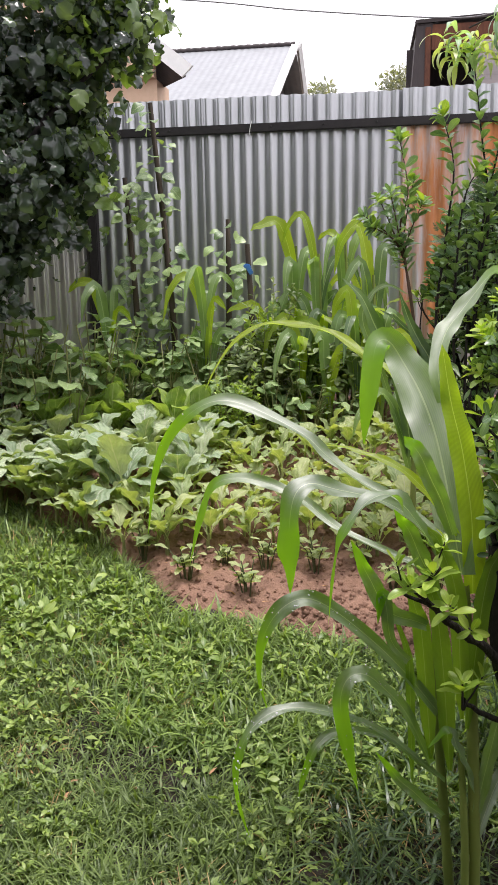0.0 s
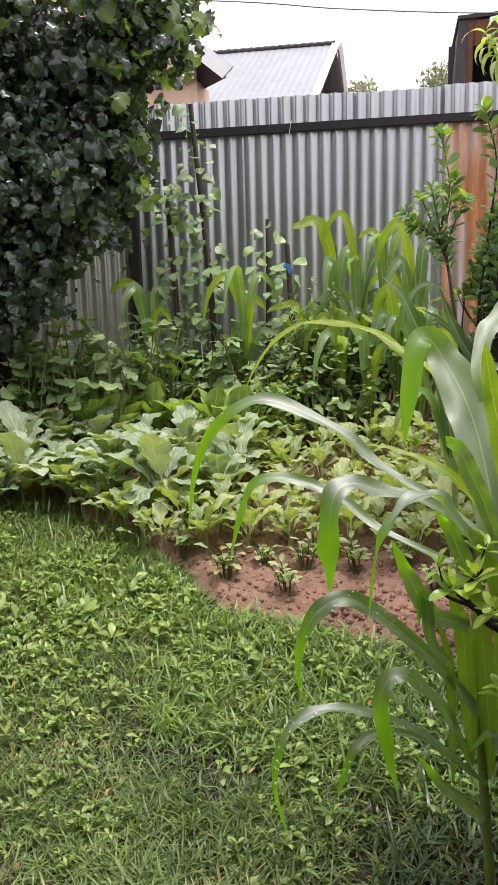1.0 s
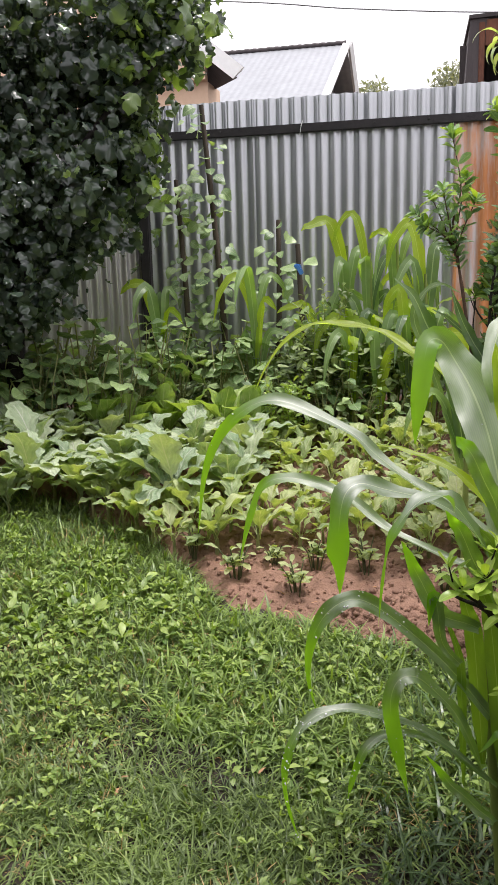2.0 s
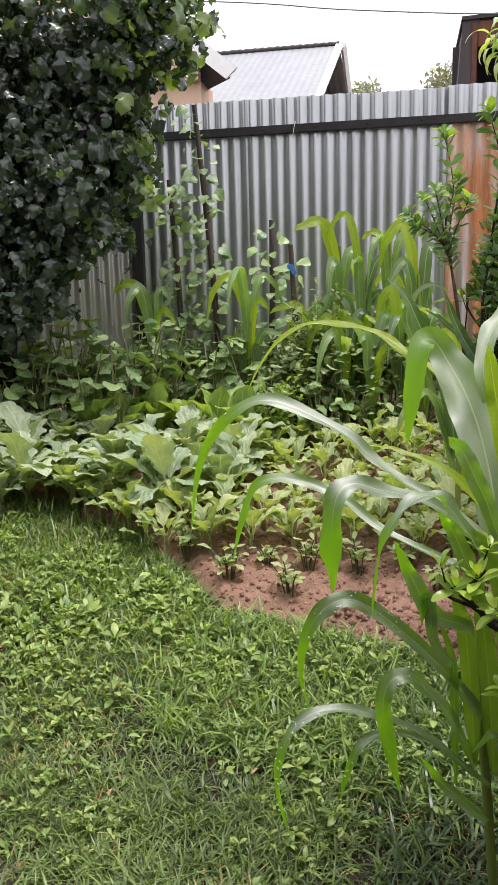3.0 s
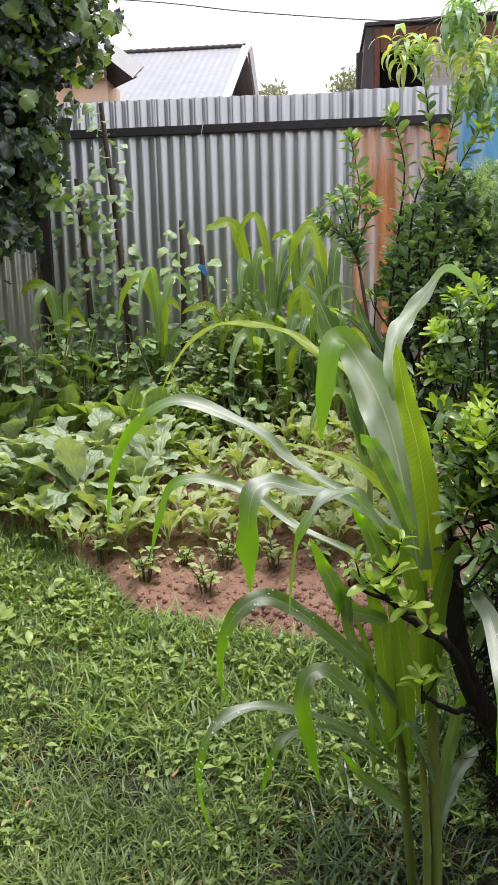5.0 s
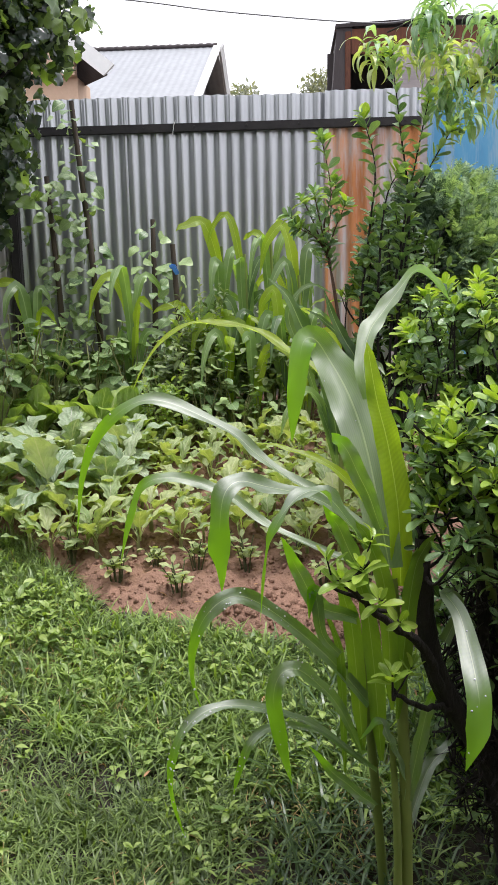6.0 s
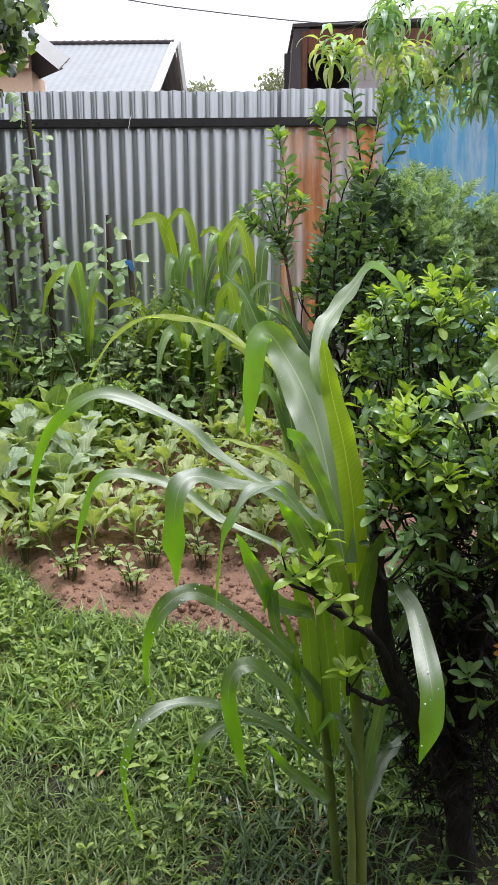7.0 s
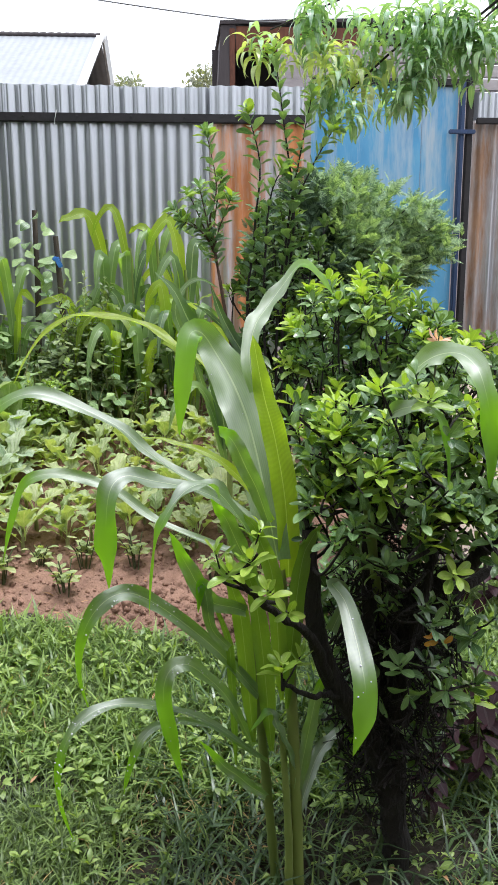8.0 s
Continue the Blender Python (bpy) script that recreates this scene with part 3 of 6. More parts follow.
def roof_sheet(p00, p10, p11, p01, amp=0.0018, pitch=0.09, phase=0.0):
    """A corrugated roof plane between four corners, ridges running from the eave up."""
    p00, p10, p11, p01 = (np.asarray(p, float) for p in (p00, p10, p11, p01))
    n = int(np.linalg.norm(p10 - p00) / pitch * 6)
    nrm = unit(np.cross(p10 - p00, p01 - p00))
    u, v = np.meshgrid(np.linspace(0, 1, n + 1), np.linspace(0, 1, 5))
    a = (1 - v)[..., None] * ((1 - u)[..., None] * p00 + u[..., None] * p10) + v[..., None] * ((1 - u)[..., None] * p01 + u[..., None] * p11)
    a = a + (amp * np.sin(u * n / 6 * 2 * np.pi + phase))[..., None] * nrm
    w = n + 1
    i, j = np.meshgrid(np.arange(4), np.arange(n), indexing="ij")
    f = np.stack([i * w + j, i * w + j + 1, (i + 1) * w + j + 1, (i + 1) * w + j], -1).reshape(-1, 4)
    return Build().add(a.reshape(-1, 3), f, np.stack([u, v], -1).reshape(-1, 2))


# low house whose bright roof faces the garden, gable end to the side
low = thing("house", (-2.2, 11.5, 0.62), "low house with a bright corrugated iron roof and open gable", "house")
place("roof", roof_sheet((-4.2, 9.6, 3.15), (-1.26, 9.6, 3.15), (-1.22, 12.0, 4.36), (-4.2, 12.0, 4.36)).mesh("roof", ROOF), low)
place("roof", roof_sheet((-1.12, 14.4, 3.15), (-4.2, 14.4, 3.15), (-4.2, 12.0, 4.36), (-1.22, 12.0, 4.36)).mesh("roof", ROOF), low)
bm = bmesh.new()
quad_slab(bm, [(-1.3, 9.62, 3.12), (-1.21, 9.62, 3.12), (-1.17, 12.02, 4.35), (-1.26, 12.0, 4.35)], 0.035)
part("barge_board", bm, WHITE_TRIM, low, "white barge board")
bm = bmesh.new()
quad_slab(bm, [(-1.2, 14.4, 3.1), (-1.16, 14.4, 3.2), (-1.16, 12.0, 4.4), (-1.2, 12.0, 4.3)], 0.035)
part("barge_board", bm, WHITE_TRIM, low, "white barge board")
b = Build().add(*tube([(x_, 12.0, 4.375 + 0.004 * math.sin(x_ * 60)) for x_ in np.arange(-4.2, -1.2, 0.02)], [0.032], 6))
place("ridge_cap", b.mesh("ridge_cap", SHED_DARK), low, None, "dark scalloped ridge cap")
bm = bmesh.new()
box(bm, (-4.1, 10.0, 0.5), (-1.5, 13.9, 3.2))
part("wall", bm, PLASTER, low)
bm = bmesh.new()
quad_slab(bm, [(-1.5, 10.4, 3.2), (-1.5, 13.8, 3.2), (-1.5, 12.1, 4.2), (-1.5, 12.0, 4.2)], 0.05)
part("gable_board", bm, SHED_DARK, low, "dark gable boarding")
bm = bmesh.new()
box(bm, (-1.46, 11.6, 3.1), (-1.42, 11.68, 3.95), 0.005, Matrix.Rotation(radians(14), 4, "X"))
part("brace", bm, WHITE_TRIM, low, "white timber brace")

# taller plastered house at the side, its boxed eave towards the sky
tall = thing("house", (-3.6, 9.0, 0.62), "peach plastered house with a white boxed eave", "house")
bm = bmesh.new()
box(bm, (-5.6, 8.28, 0.5), (-2.18, 8.75, 3.2))
part("wall", bm, PLASTER, tall)
bm = bmesh.new()
quad_slab(bm, [(-2.18, 8.28, 3.2), (-5.6, 8.28, 3.2), (-5.6, 8.28, 6.15), (-2.18, 8.28, 3.43)], -0.1)
part("gable_wall", bm, PLASTER, tall)
bm = bmesh.new()
quad_slab(bm, [(-1.80, 8.16, 3.25), (-4.7, 8.16, 5.58), (-6.4, 10.4, 5.58), (-3.6, 10.4, 3.25)], 0.02)
part("roof", bm, ROOF, tall)
bm = bmesh.new()
quad_slab(bm, [(-1.78, 8.12, 3.26), (-4.7, 8.12, 5.61), (-4.81, 8.12, 5.51), (-1.885, 8.12, 3.165)], 0.03)
part("barge_board", bm, WHITE_TRIM, tall, "white barge board")
# Soffit borrows the dark shed colour as the shade under the eave.
bm = bmesh.new()
quad_slab(bm, [(-1.86, 8.17, 3.19), (-4.78, 8.17, 5.52), (-6.3, 10.2, 5.52), (-3.5, 10.2, 3.19)], 0.015)
part("soffit", bm, SHED_DARK, tall, "boarded soffit, coloured dark for the shade under the eave")

# dark shed beyond the fence
shed = thing("shed", (1.0, 8.4, 0.62), "dark rusting sheet metal shed with an open front", "shed")
bm = bmesh.new()
quad_slab(bm, [(0.2, 8.03, 2.5), (0.31, 8.03, 2.5), (0.4, 8.03, 3.47), (0.26, 8.03, 3.49)], 0.03)
part("side_wall", bm, SHED_DARK, shed)
bm = bmesh.new()
quad_slab(bm, [(0.25, 7.98, 3.47), (2.6, 7.98, 3.54), (2.6, 10.0, 3.8), (0.25, 10.0, 3.7)], 0.03)
part("roof", bm, SHED_DARK, shed)
bm = bmesh.new()
quad_slab(bm, [(0.18, 8.06, 2.4), (0.18, 10.0, 2.4), (0.27, 10.0, 3.68), (0.27, 8.06, 3.48)], 0.02)
part("end_wall", bm, SHED_DARK, shed)
bm = bmesh.new()
box(bm, (0.39, 8.0, 3.25), (1.6, 8.03, 3.46), 0.004)
part("fascia", bm, SHED_RUST, shed, "rust brown fascia board")
bm = bmesh.new()
box(bm, (0.2, 9.0, 0.6), (2.6, 9.1, 3.5))
part("back_wall", bm, SHED_DARK, shed)
bm = bmesh.new()
box(bm, (0.335, 7.99, 0.6), (0.385, 8.05, 3.44), 0.006)
part("post", bm, SHED_RUST, shed)
bm = bmesh.new()
box(bm, (0.76, 7.95, 0.6), (2.6, 7.99, 3.3), 0.004)
part("front_wall", bm, GREY_BOARD, shed, "faded grey board front")
for k in range(4):
    bm = bmesh.new()
    box(bm, (1.3, 6.9, 2.62 + 0.1 * k), (3.6, 6.94, 2.71 + 0.1 * k), 0.008)
    part("board", bm, GREY_BOARD, shed)

for x_, y_, z_, r_ in ((-1.05, 14.5, 4.1, 0.3), (0.2, 14.0, 4.12, 0.36)):
    tree = thing("far_tree", (x_, y_, 0.62), "small pale green tree beyond the houses", "tree", "far trees")
    place("trunk", Build().add(*tube([(x_, y_, 0.5), (x_ + 0.05, y_, 2.2), (x_, y_, z_)], [0.07, 0.02], 6)).mesh("trunk", BARK), tree)
    far_leaves = []
    for q in ball(900):
        at = np.array([x_, y_, z_]) + q * r_ * U(0.3, 1.0) * np.array([1, 1, 1.1])
        far_leaves.append((0, aim(at, rng.normal(size=3), rng.normal(size=3), U(0.05, 0.1))))
    joined("crown", [blade([0.05, 0.25, 0.2, 0.02], 3, 0.5, 0.4)], far_leaves, FAR_TREE, tree, kind="stuff")

wire = thing("overhead_cable", (0.5, 7.5, 3.38), "thin dark overhead cable from the shed", "cable")
pts = [(-12, 7.5, 4.9), (-5, 7.5, 3.98), (-1.84, 7.5, 3.66), (-0.7, 7.5, 3.5), (0.5, 7.5, 3.37), (0.95, 7.9, 3.5)]
place("line", Build().add(*tube(spline(pts, 50), [0.0055], 6)).mesh("line", CABLE), wire)
# ================= plants =================
def corn_leaf(parent, points, width, material, face=(0, -0.7, 0.7), face_end=None, name="leaf", ripple=0.3, n=34, sheath=0.6, prof=(0.75, 1.0, 0.9, 0.45)):
    """A long leaf along a curve: sheath, broad middle, drawn-out tip, raised margins. face: where its upper side looks at base and tip."""
    c = spline(points, n)
    s = np.linspace(0, 1, n)
    c[:, 2] += width * 0.1 * np.sin(s * 14 + U(0, 6)) * s * (1 - s) * 4
    t = np.gradient(c, axis=0)
    t /= np.linalg.norm(t, axis=1)[:, None]
    f0, f1 = np.asarray(face, float), np.asarray(face_end if face_end is not None else face, float)
    want = f0[None] * (1 - s)[:, None] + f1[None] * s[:, None]
    side = np.cross(t, want)
    for i in range(1, n):
        if np.linalg.norm(side[i]) < 0.2 or unit(side[i]) @ unit(side[i - 1]) < 0.2:
            side[i] = side[i - 1]
    for _ in range(2):
        side[1:-1] = (side[:-2] + side[1:-1] * 2 + side[2:]) / 4
    side -= (side * t).sum(1)[:, None] * t
    side /= np.linalg.norm(side, axis=1)[:, None]
    nrm = np.cross(side, t)
    w = width / 2 * np.interp(s, [0, 0.12, 0.35, 0.6, 0.85, 1], [sheath, *prof, 0.03])
    q = np.linspace(-1, 1, 7)
    ph = U(0, 6)
    up = 0.34 * np.abs(q)[None, :] ** 1.2 * (1.25 - s)[:, None] * w[:, None] + ripple * w[:, None] * (np.abs(q)[None, :] ** 3) * np.sin(s[:, None] * 31 + ph + 2 * (q[None, :] > 0))
    v = c[:, None, :] + side[:, None, :] * (w[:, None] * q[None, :])[..., None] + nrm[:, None, :] * up[..., None]
    i, j = np.meshgrid(np.arange(n - 1), np.arange(6), indexing="ij")
    f = np.stack([i * 7 + j, i * 7 + j + 1, (i + 1) * 7 + j + 1, (i + 1) * 7 + j], -1).reshape(-1, 4)
    uv = np.stack([np.broadcast_to((q + 1) / 2, (n, 7)), np.broadcast_to(s[:, None], (n, 7))], -1).reshape(-1, 2)
    return place(name, Build().add(v.reshape(-1, 3), f, uv).mesh(name, material), parent)


def stalk(parent, points, radii):
    """A jointed stalk with a slight swelling at each node."""
    n = 40
    r = np.interp(np.linspace(0, 1, n), np.linspace(0, 1, len(radii)), radii)
    r = r * (1 + 0.16 * (np.arange(n) % 9 == 0))
    place("stalk", Build().add(*tube(spline(points, n), list(r), 10)).mesh("stalk", CORN_STALK), parent)


corn = thing("corn_plant", (0.2, 1.59, 0.0), "tall green corn plant with wet arching leaves on the lawn's edge", "corn")
stalk(corn, [(0.212, 1.59, -0.03), (0.203, 1.592, 0.242), (0.188, 1.595, 0.507), (0.168, 1.6, 0.74)], [0.013, 0.0125, 0.0125, 0.009])
stalk(corn, [(0.165, 1.62, -0.03), (0.15, 1.62, 0.157), (0.128, 1.614, 0.39), (0.108, 1.61, 0.58)], [0.011, 0.0105, 0.01, 0.007])
stalk(corn, [(0.188, 1.575, -0.03), (0.186, 1.58, 0.16), (0.17, 1.59, 0.4)], [0.0095, 0.009, 0.006])
UP, AT, SLANT = (0.0, -0.35, 1.0), (0.1, -1.0, 0.15), (-0.2, -0.8, 0.5)
PLAIN, LATE, TALL = (0.75, 1.0, 0.9, 0.45), (0.62, 0.85, 1.0, 0.62), (0.9, 1.0, 0.8, 0.4)
made = []
PAST = (0.75, 1.0, 0.56, 0.4)
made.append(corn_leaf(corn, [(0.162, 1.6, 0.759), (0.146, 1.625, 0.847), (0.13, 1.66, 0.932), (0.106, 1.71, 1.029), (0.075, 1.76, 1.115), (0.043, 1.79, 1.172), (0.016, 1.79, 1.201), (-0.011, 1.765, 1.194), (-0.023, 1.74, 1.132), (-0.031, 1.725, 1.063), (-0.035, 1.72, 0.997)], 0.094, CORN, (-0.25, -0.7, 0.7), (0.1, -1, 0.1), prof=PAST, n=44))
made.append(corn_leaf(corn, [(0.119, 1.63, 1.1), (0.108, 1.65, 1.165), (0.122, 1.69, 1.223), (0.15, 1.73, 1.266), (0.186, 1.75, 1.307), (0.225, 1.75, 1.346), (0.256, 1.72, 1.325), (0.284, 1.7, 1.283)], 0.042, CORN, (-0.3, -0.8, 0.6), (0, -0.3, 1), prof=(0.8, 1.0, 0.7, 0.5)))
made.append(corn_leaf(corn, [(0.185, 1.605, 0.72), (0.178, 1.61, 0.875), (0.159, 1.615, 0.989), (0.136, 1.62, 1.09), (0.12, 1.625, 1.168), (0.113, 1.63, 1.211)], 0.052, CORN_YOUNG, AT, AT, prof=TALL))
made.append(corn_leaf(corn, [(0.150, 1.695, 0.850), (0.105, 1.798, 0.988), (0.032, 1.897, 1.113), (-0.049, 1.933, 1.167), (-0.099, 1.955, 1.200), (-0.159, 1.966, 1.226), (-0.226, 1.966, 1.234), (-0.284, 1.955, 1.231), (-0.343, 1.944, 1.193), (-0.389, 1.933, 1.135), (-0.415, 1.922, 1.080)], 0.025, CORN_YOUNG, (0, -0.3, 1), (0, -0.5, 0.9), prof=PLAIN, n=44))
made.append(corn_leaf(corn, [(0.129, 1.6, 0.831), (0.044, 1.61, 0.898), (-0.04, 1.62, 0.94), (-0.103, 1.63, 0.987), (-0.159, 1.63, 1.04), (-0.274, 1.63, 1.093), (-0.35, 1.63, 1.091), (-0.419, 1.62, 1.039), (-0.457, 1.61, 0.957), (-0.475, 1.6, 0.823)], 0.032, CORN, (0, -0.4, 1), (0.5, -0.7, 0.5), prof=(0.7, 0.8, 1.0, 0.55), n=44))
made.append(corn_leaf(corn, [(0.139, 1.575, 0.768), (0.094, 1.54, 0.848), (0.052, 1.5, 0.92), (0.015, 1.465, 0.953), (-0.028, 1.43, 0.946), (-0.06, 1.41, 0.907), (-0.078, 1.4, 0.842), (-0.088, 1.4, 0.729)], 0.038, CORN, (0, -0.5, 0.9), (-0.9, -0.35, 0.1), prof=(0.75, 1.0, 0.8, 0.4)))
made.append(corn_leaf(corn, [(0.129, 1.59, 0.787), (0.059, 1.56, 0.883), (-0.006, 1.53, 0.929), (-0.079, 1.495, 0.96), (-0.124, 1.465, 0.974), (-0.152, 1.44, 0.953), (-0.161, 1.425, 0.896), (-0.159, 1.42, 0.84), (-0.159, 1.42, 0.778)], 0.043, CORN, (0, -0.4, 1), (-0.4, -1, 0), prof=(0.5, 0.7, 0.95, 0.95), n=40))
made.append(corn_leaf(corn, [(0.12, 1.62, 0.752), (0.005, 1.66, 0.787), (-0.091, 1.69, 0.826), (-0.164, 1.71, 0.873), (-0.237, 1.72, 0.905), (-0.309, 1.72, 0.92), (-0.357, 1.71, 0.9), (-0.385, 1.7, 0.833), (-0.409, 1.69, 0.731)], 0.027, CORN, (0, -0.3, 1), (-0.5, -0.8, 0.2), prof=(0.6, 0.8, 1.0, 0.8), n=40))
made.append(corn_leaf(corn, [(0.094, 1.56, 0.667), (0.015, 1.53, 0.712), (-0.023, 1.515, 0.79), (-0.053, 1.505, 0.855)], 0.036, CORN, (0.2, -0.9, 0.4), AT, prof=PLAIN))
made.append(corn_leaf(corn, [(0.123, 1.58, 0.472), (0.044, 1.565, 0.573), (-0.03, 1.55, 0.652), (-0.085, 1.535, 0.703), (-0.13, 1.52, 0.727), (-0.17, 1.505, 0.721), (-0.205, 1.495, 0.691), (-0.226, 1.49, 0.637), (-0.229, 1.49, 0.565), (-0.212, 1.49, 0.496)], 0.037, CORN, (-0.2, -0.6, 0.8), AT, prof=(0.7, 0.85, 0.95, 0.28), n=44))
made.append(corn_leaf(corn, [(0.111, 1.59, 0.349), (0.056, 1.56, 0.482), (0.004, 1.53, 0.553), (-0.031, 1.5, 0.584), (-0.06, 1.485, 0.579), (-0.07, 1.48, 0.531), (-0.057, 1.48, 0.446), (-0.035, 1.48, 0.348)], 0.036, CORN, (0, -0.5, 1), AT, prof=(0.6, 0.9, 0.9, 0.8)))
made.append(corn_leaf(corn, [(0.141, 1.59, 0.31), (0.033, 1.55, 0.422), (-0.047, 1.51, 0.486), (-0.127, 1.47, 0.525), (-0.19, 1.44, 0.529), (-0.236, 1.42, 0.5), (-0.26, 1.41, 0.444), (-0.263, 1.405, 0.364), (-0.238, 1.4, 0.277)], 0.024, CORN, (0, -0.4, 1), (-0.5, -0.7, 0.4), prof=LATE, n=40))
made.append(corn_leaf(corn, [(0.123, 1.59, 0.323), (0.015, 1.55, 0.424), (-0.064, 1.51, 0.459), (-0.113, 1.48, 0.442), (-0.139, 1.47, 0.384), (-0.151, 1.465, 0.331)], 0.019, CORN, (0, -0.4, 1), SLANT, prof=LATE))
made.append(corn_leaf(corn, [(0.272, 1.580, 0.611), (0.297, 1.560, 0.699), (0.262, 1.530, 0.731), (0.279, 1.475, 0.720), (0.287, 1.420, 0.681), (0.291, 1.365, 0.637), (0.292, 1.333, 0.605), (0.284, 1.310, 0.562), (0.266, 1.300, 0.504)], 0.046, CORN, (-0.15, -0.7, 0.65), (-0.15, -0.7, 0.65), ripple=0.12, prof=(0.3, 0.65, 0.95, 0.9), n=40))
made.append(corn_leaf(corn, [(0.153, 1.62, 0.836), (0.096, 1.63, 0.916), (0.028, 1.64, 0.97), (-0.052, 1.645, 1.0), (-0.115, 1.65, 1.008)], 0.018, CORN_YOUNG, SLANT, UP, prof=PLAIN))
made.append(corn_leaf(corn, [(0.139, 1.59, 0.23), (0.063, 1.565, 0.309), (-0.002, 1.545, 0.395)], 0.024, CORN, SLANT, AT, prof=PLAIN))
made.append(corn_leaf(corn, [(0.212, 1.606, 0.18), (0.268, 1.679, 0.276), (0.321, 1.69, 0.309), (0.372, 1.679, 0.257)], 0.032, CORN, UP, UP, prof=PLAIN))
made.append(corn_leaf(corn, [(0.112, 1.59, 0.36), (0.088, 1.572, 0.622), (0.07, 1.558, 0.711), (0.05, 1.549, 0.77)], 0.036, CORN_SHEATH, AT, AT, sheath=0.2, prof=TALL))
made.append(corn_leaf(corn, [(0.15, 1.585, 0.34), (0.126, 1.56, 0.6), (0.108, 1.546, 0.715), (0.085, 1.537, 0.79)], 0.037, CORN_SHEATH, AT, AT, sheath=0.2, prof=TALL))
made.append(corn_leaf(corn, [(0.17, 1.58, 0.46), (0.15, 1.56, 0.72), (0.118, 1.546, 0.83), (0.085, 1.537, 0.88)], 0.036, CORN_SHEATH, AT, AT, sheath=0.2, prof=TALL))
made.append(corn_leaf(corn, [(0.18, 1.58, 0.44), (0.2, 1.567, 0.72), (0.222, 1.564, 0.81), (0.246, 1.561, 0.845)], 0.034, CORN_SHEATH, AT, AT, sheath=0.2, prof=TALL))
made.append(corn_leaf(corn, [(0.075, 1.6, 0.3), (0.066, 1.569, 0.512), (0.057, 1.559, 0.614), (0.02, 1.54, 0.72)], 0.018, CORN_SHEATH, AT, AT, sheath=0.2, prof=PLAIN))
made.append(corn_leaf(corn, [(0.12, 1.576, 0.7), (0.087, 1.55, 0.795), (0.053, 1.53, 0.87), (0.026, 1.515, 0.915)], 0.036, CORN, (0.5, -0.8, 0.3), AT, prof=PLAIN))
made.append(corn_leaf(corn, [(0.06, 1.54, 0.6), (0.026, 1.53, 0.644), (0.015, 1.515, 0.721), (0.006, 1.51, 0.746), (-0.001, 1.505, 0.69)], 0.026, CORN, SLANT, AT, prof=LATE))
made.append(corn_leaf(corn, [(0.141, 1.588, 0.846), (0.115, 1.575, 0.919), (0.086, 1.56, 0.985), (0.06, 1.55, 1.028), (0.042, 1.545, 1.048)], 0.034, CORN, (-0.3, -0.7, 0.6), (-0.3, -0.6, 0.8), prof=(0.8, 1.0, 1.0, 0.7)))
made.append(corn_leaf(corn, [(0.206, 1.585, 0.25), (0.24, 1.6, 0.43), (0.273, 1.617, 0.525)], 0.03, CORN, AT, AT, prof=TALL))
made.append(corn_leaf(corn, [(0.2, 1.58, 0.30), (0.165, 1.56, 0.40), (0.14, 1.55, 0.45), (0.1, 1.53, 0.42)], 0.024, CORN, UP, UP, prof=PLAIN))
drops = Build()
for k, count in ((9, 34), (10, 30), (11, 60), (12, 25), (13, 6), (4, 6), (0, 5)):
    faces = made[k].data.polygons
    for _ in range(count):
        pf = faces[int(rng.integers(len(faces) // 6, len(faces)))]
        up = pf.normal if pf.normal.z > 0 else -pf.normal
        at = np.array(pf.center) + rng.normal(size=3) * 0.002 + np.array(up) * 0.0006
        ax = unit(np.cross(np.array(up), [0.3, 0.5, 0.2]))
        ay = np.cross(np.array(up), ax)
        r_ = 0.0009 + 0.0015 * U(0, 1) ** 2
        i, j = np.meshgrid(np.linspace(0.15, 1.57, 4), np.linspace(0, 2 * np.pi, 8, endpoint=False), indexing="ij")
        loc = np.stack([np.sin(i) * np.cos(j), np.sin(i) * np.sin(j), np.cos(i) * 0.8], -1).reshape(-1, 3) * r_
        dv = at + loc[:, :1] * ax + loc[:, 1:2] * ay + loc[:, 2:] * np.array(up)
        drops.add(dv, [[p_ * 8 + q_, (p_ + 1) * 8 + q_, (p_ + 1) * 8 + (q_ + 1) % 8, p_ * 8 + (q_ + 1) % 8] for p_ in range(3) for q_ in range(8)], np.zeros((32, 2)))
place("rain_water", drops.mesh("rain_water", WATER), corn, None, "rain drops, whitened for their glints", "stuff")

corn2 = thing("corn_plant", (0.475, 1.79, 0.03), "green corn plant growing up through the bush", "corn")
stalk(corn2, [(0.475, 1.788, 0.0), (0.427, 1.75, 0.403), (0.36, 1.62, 0.772), (0.318, 1.528, 0.93)], [0.012, 0.011, 0.008])
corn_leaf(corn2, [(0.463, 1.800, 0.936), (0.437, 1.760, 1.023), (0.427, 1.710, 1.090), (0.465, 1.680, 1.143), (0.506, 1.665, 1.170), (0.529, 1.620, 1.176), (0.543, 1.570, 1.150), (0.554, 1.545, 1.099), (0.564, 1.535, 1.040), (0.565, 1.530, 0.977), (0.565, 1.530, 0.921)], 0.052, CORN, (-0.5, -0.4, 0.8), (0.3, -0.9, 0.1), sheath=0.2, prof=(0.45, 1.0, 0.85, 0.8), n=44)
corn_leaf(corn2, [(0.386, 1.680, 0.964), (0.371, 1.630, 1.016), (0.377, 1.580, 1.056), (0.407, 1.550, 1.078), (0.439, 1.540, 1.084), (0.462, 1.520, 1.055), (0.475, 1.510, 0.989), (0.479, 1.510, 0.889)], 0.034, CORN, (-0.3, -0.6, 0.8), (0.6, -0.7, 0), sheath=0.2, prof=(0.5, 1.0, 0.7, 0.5))


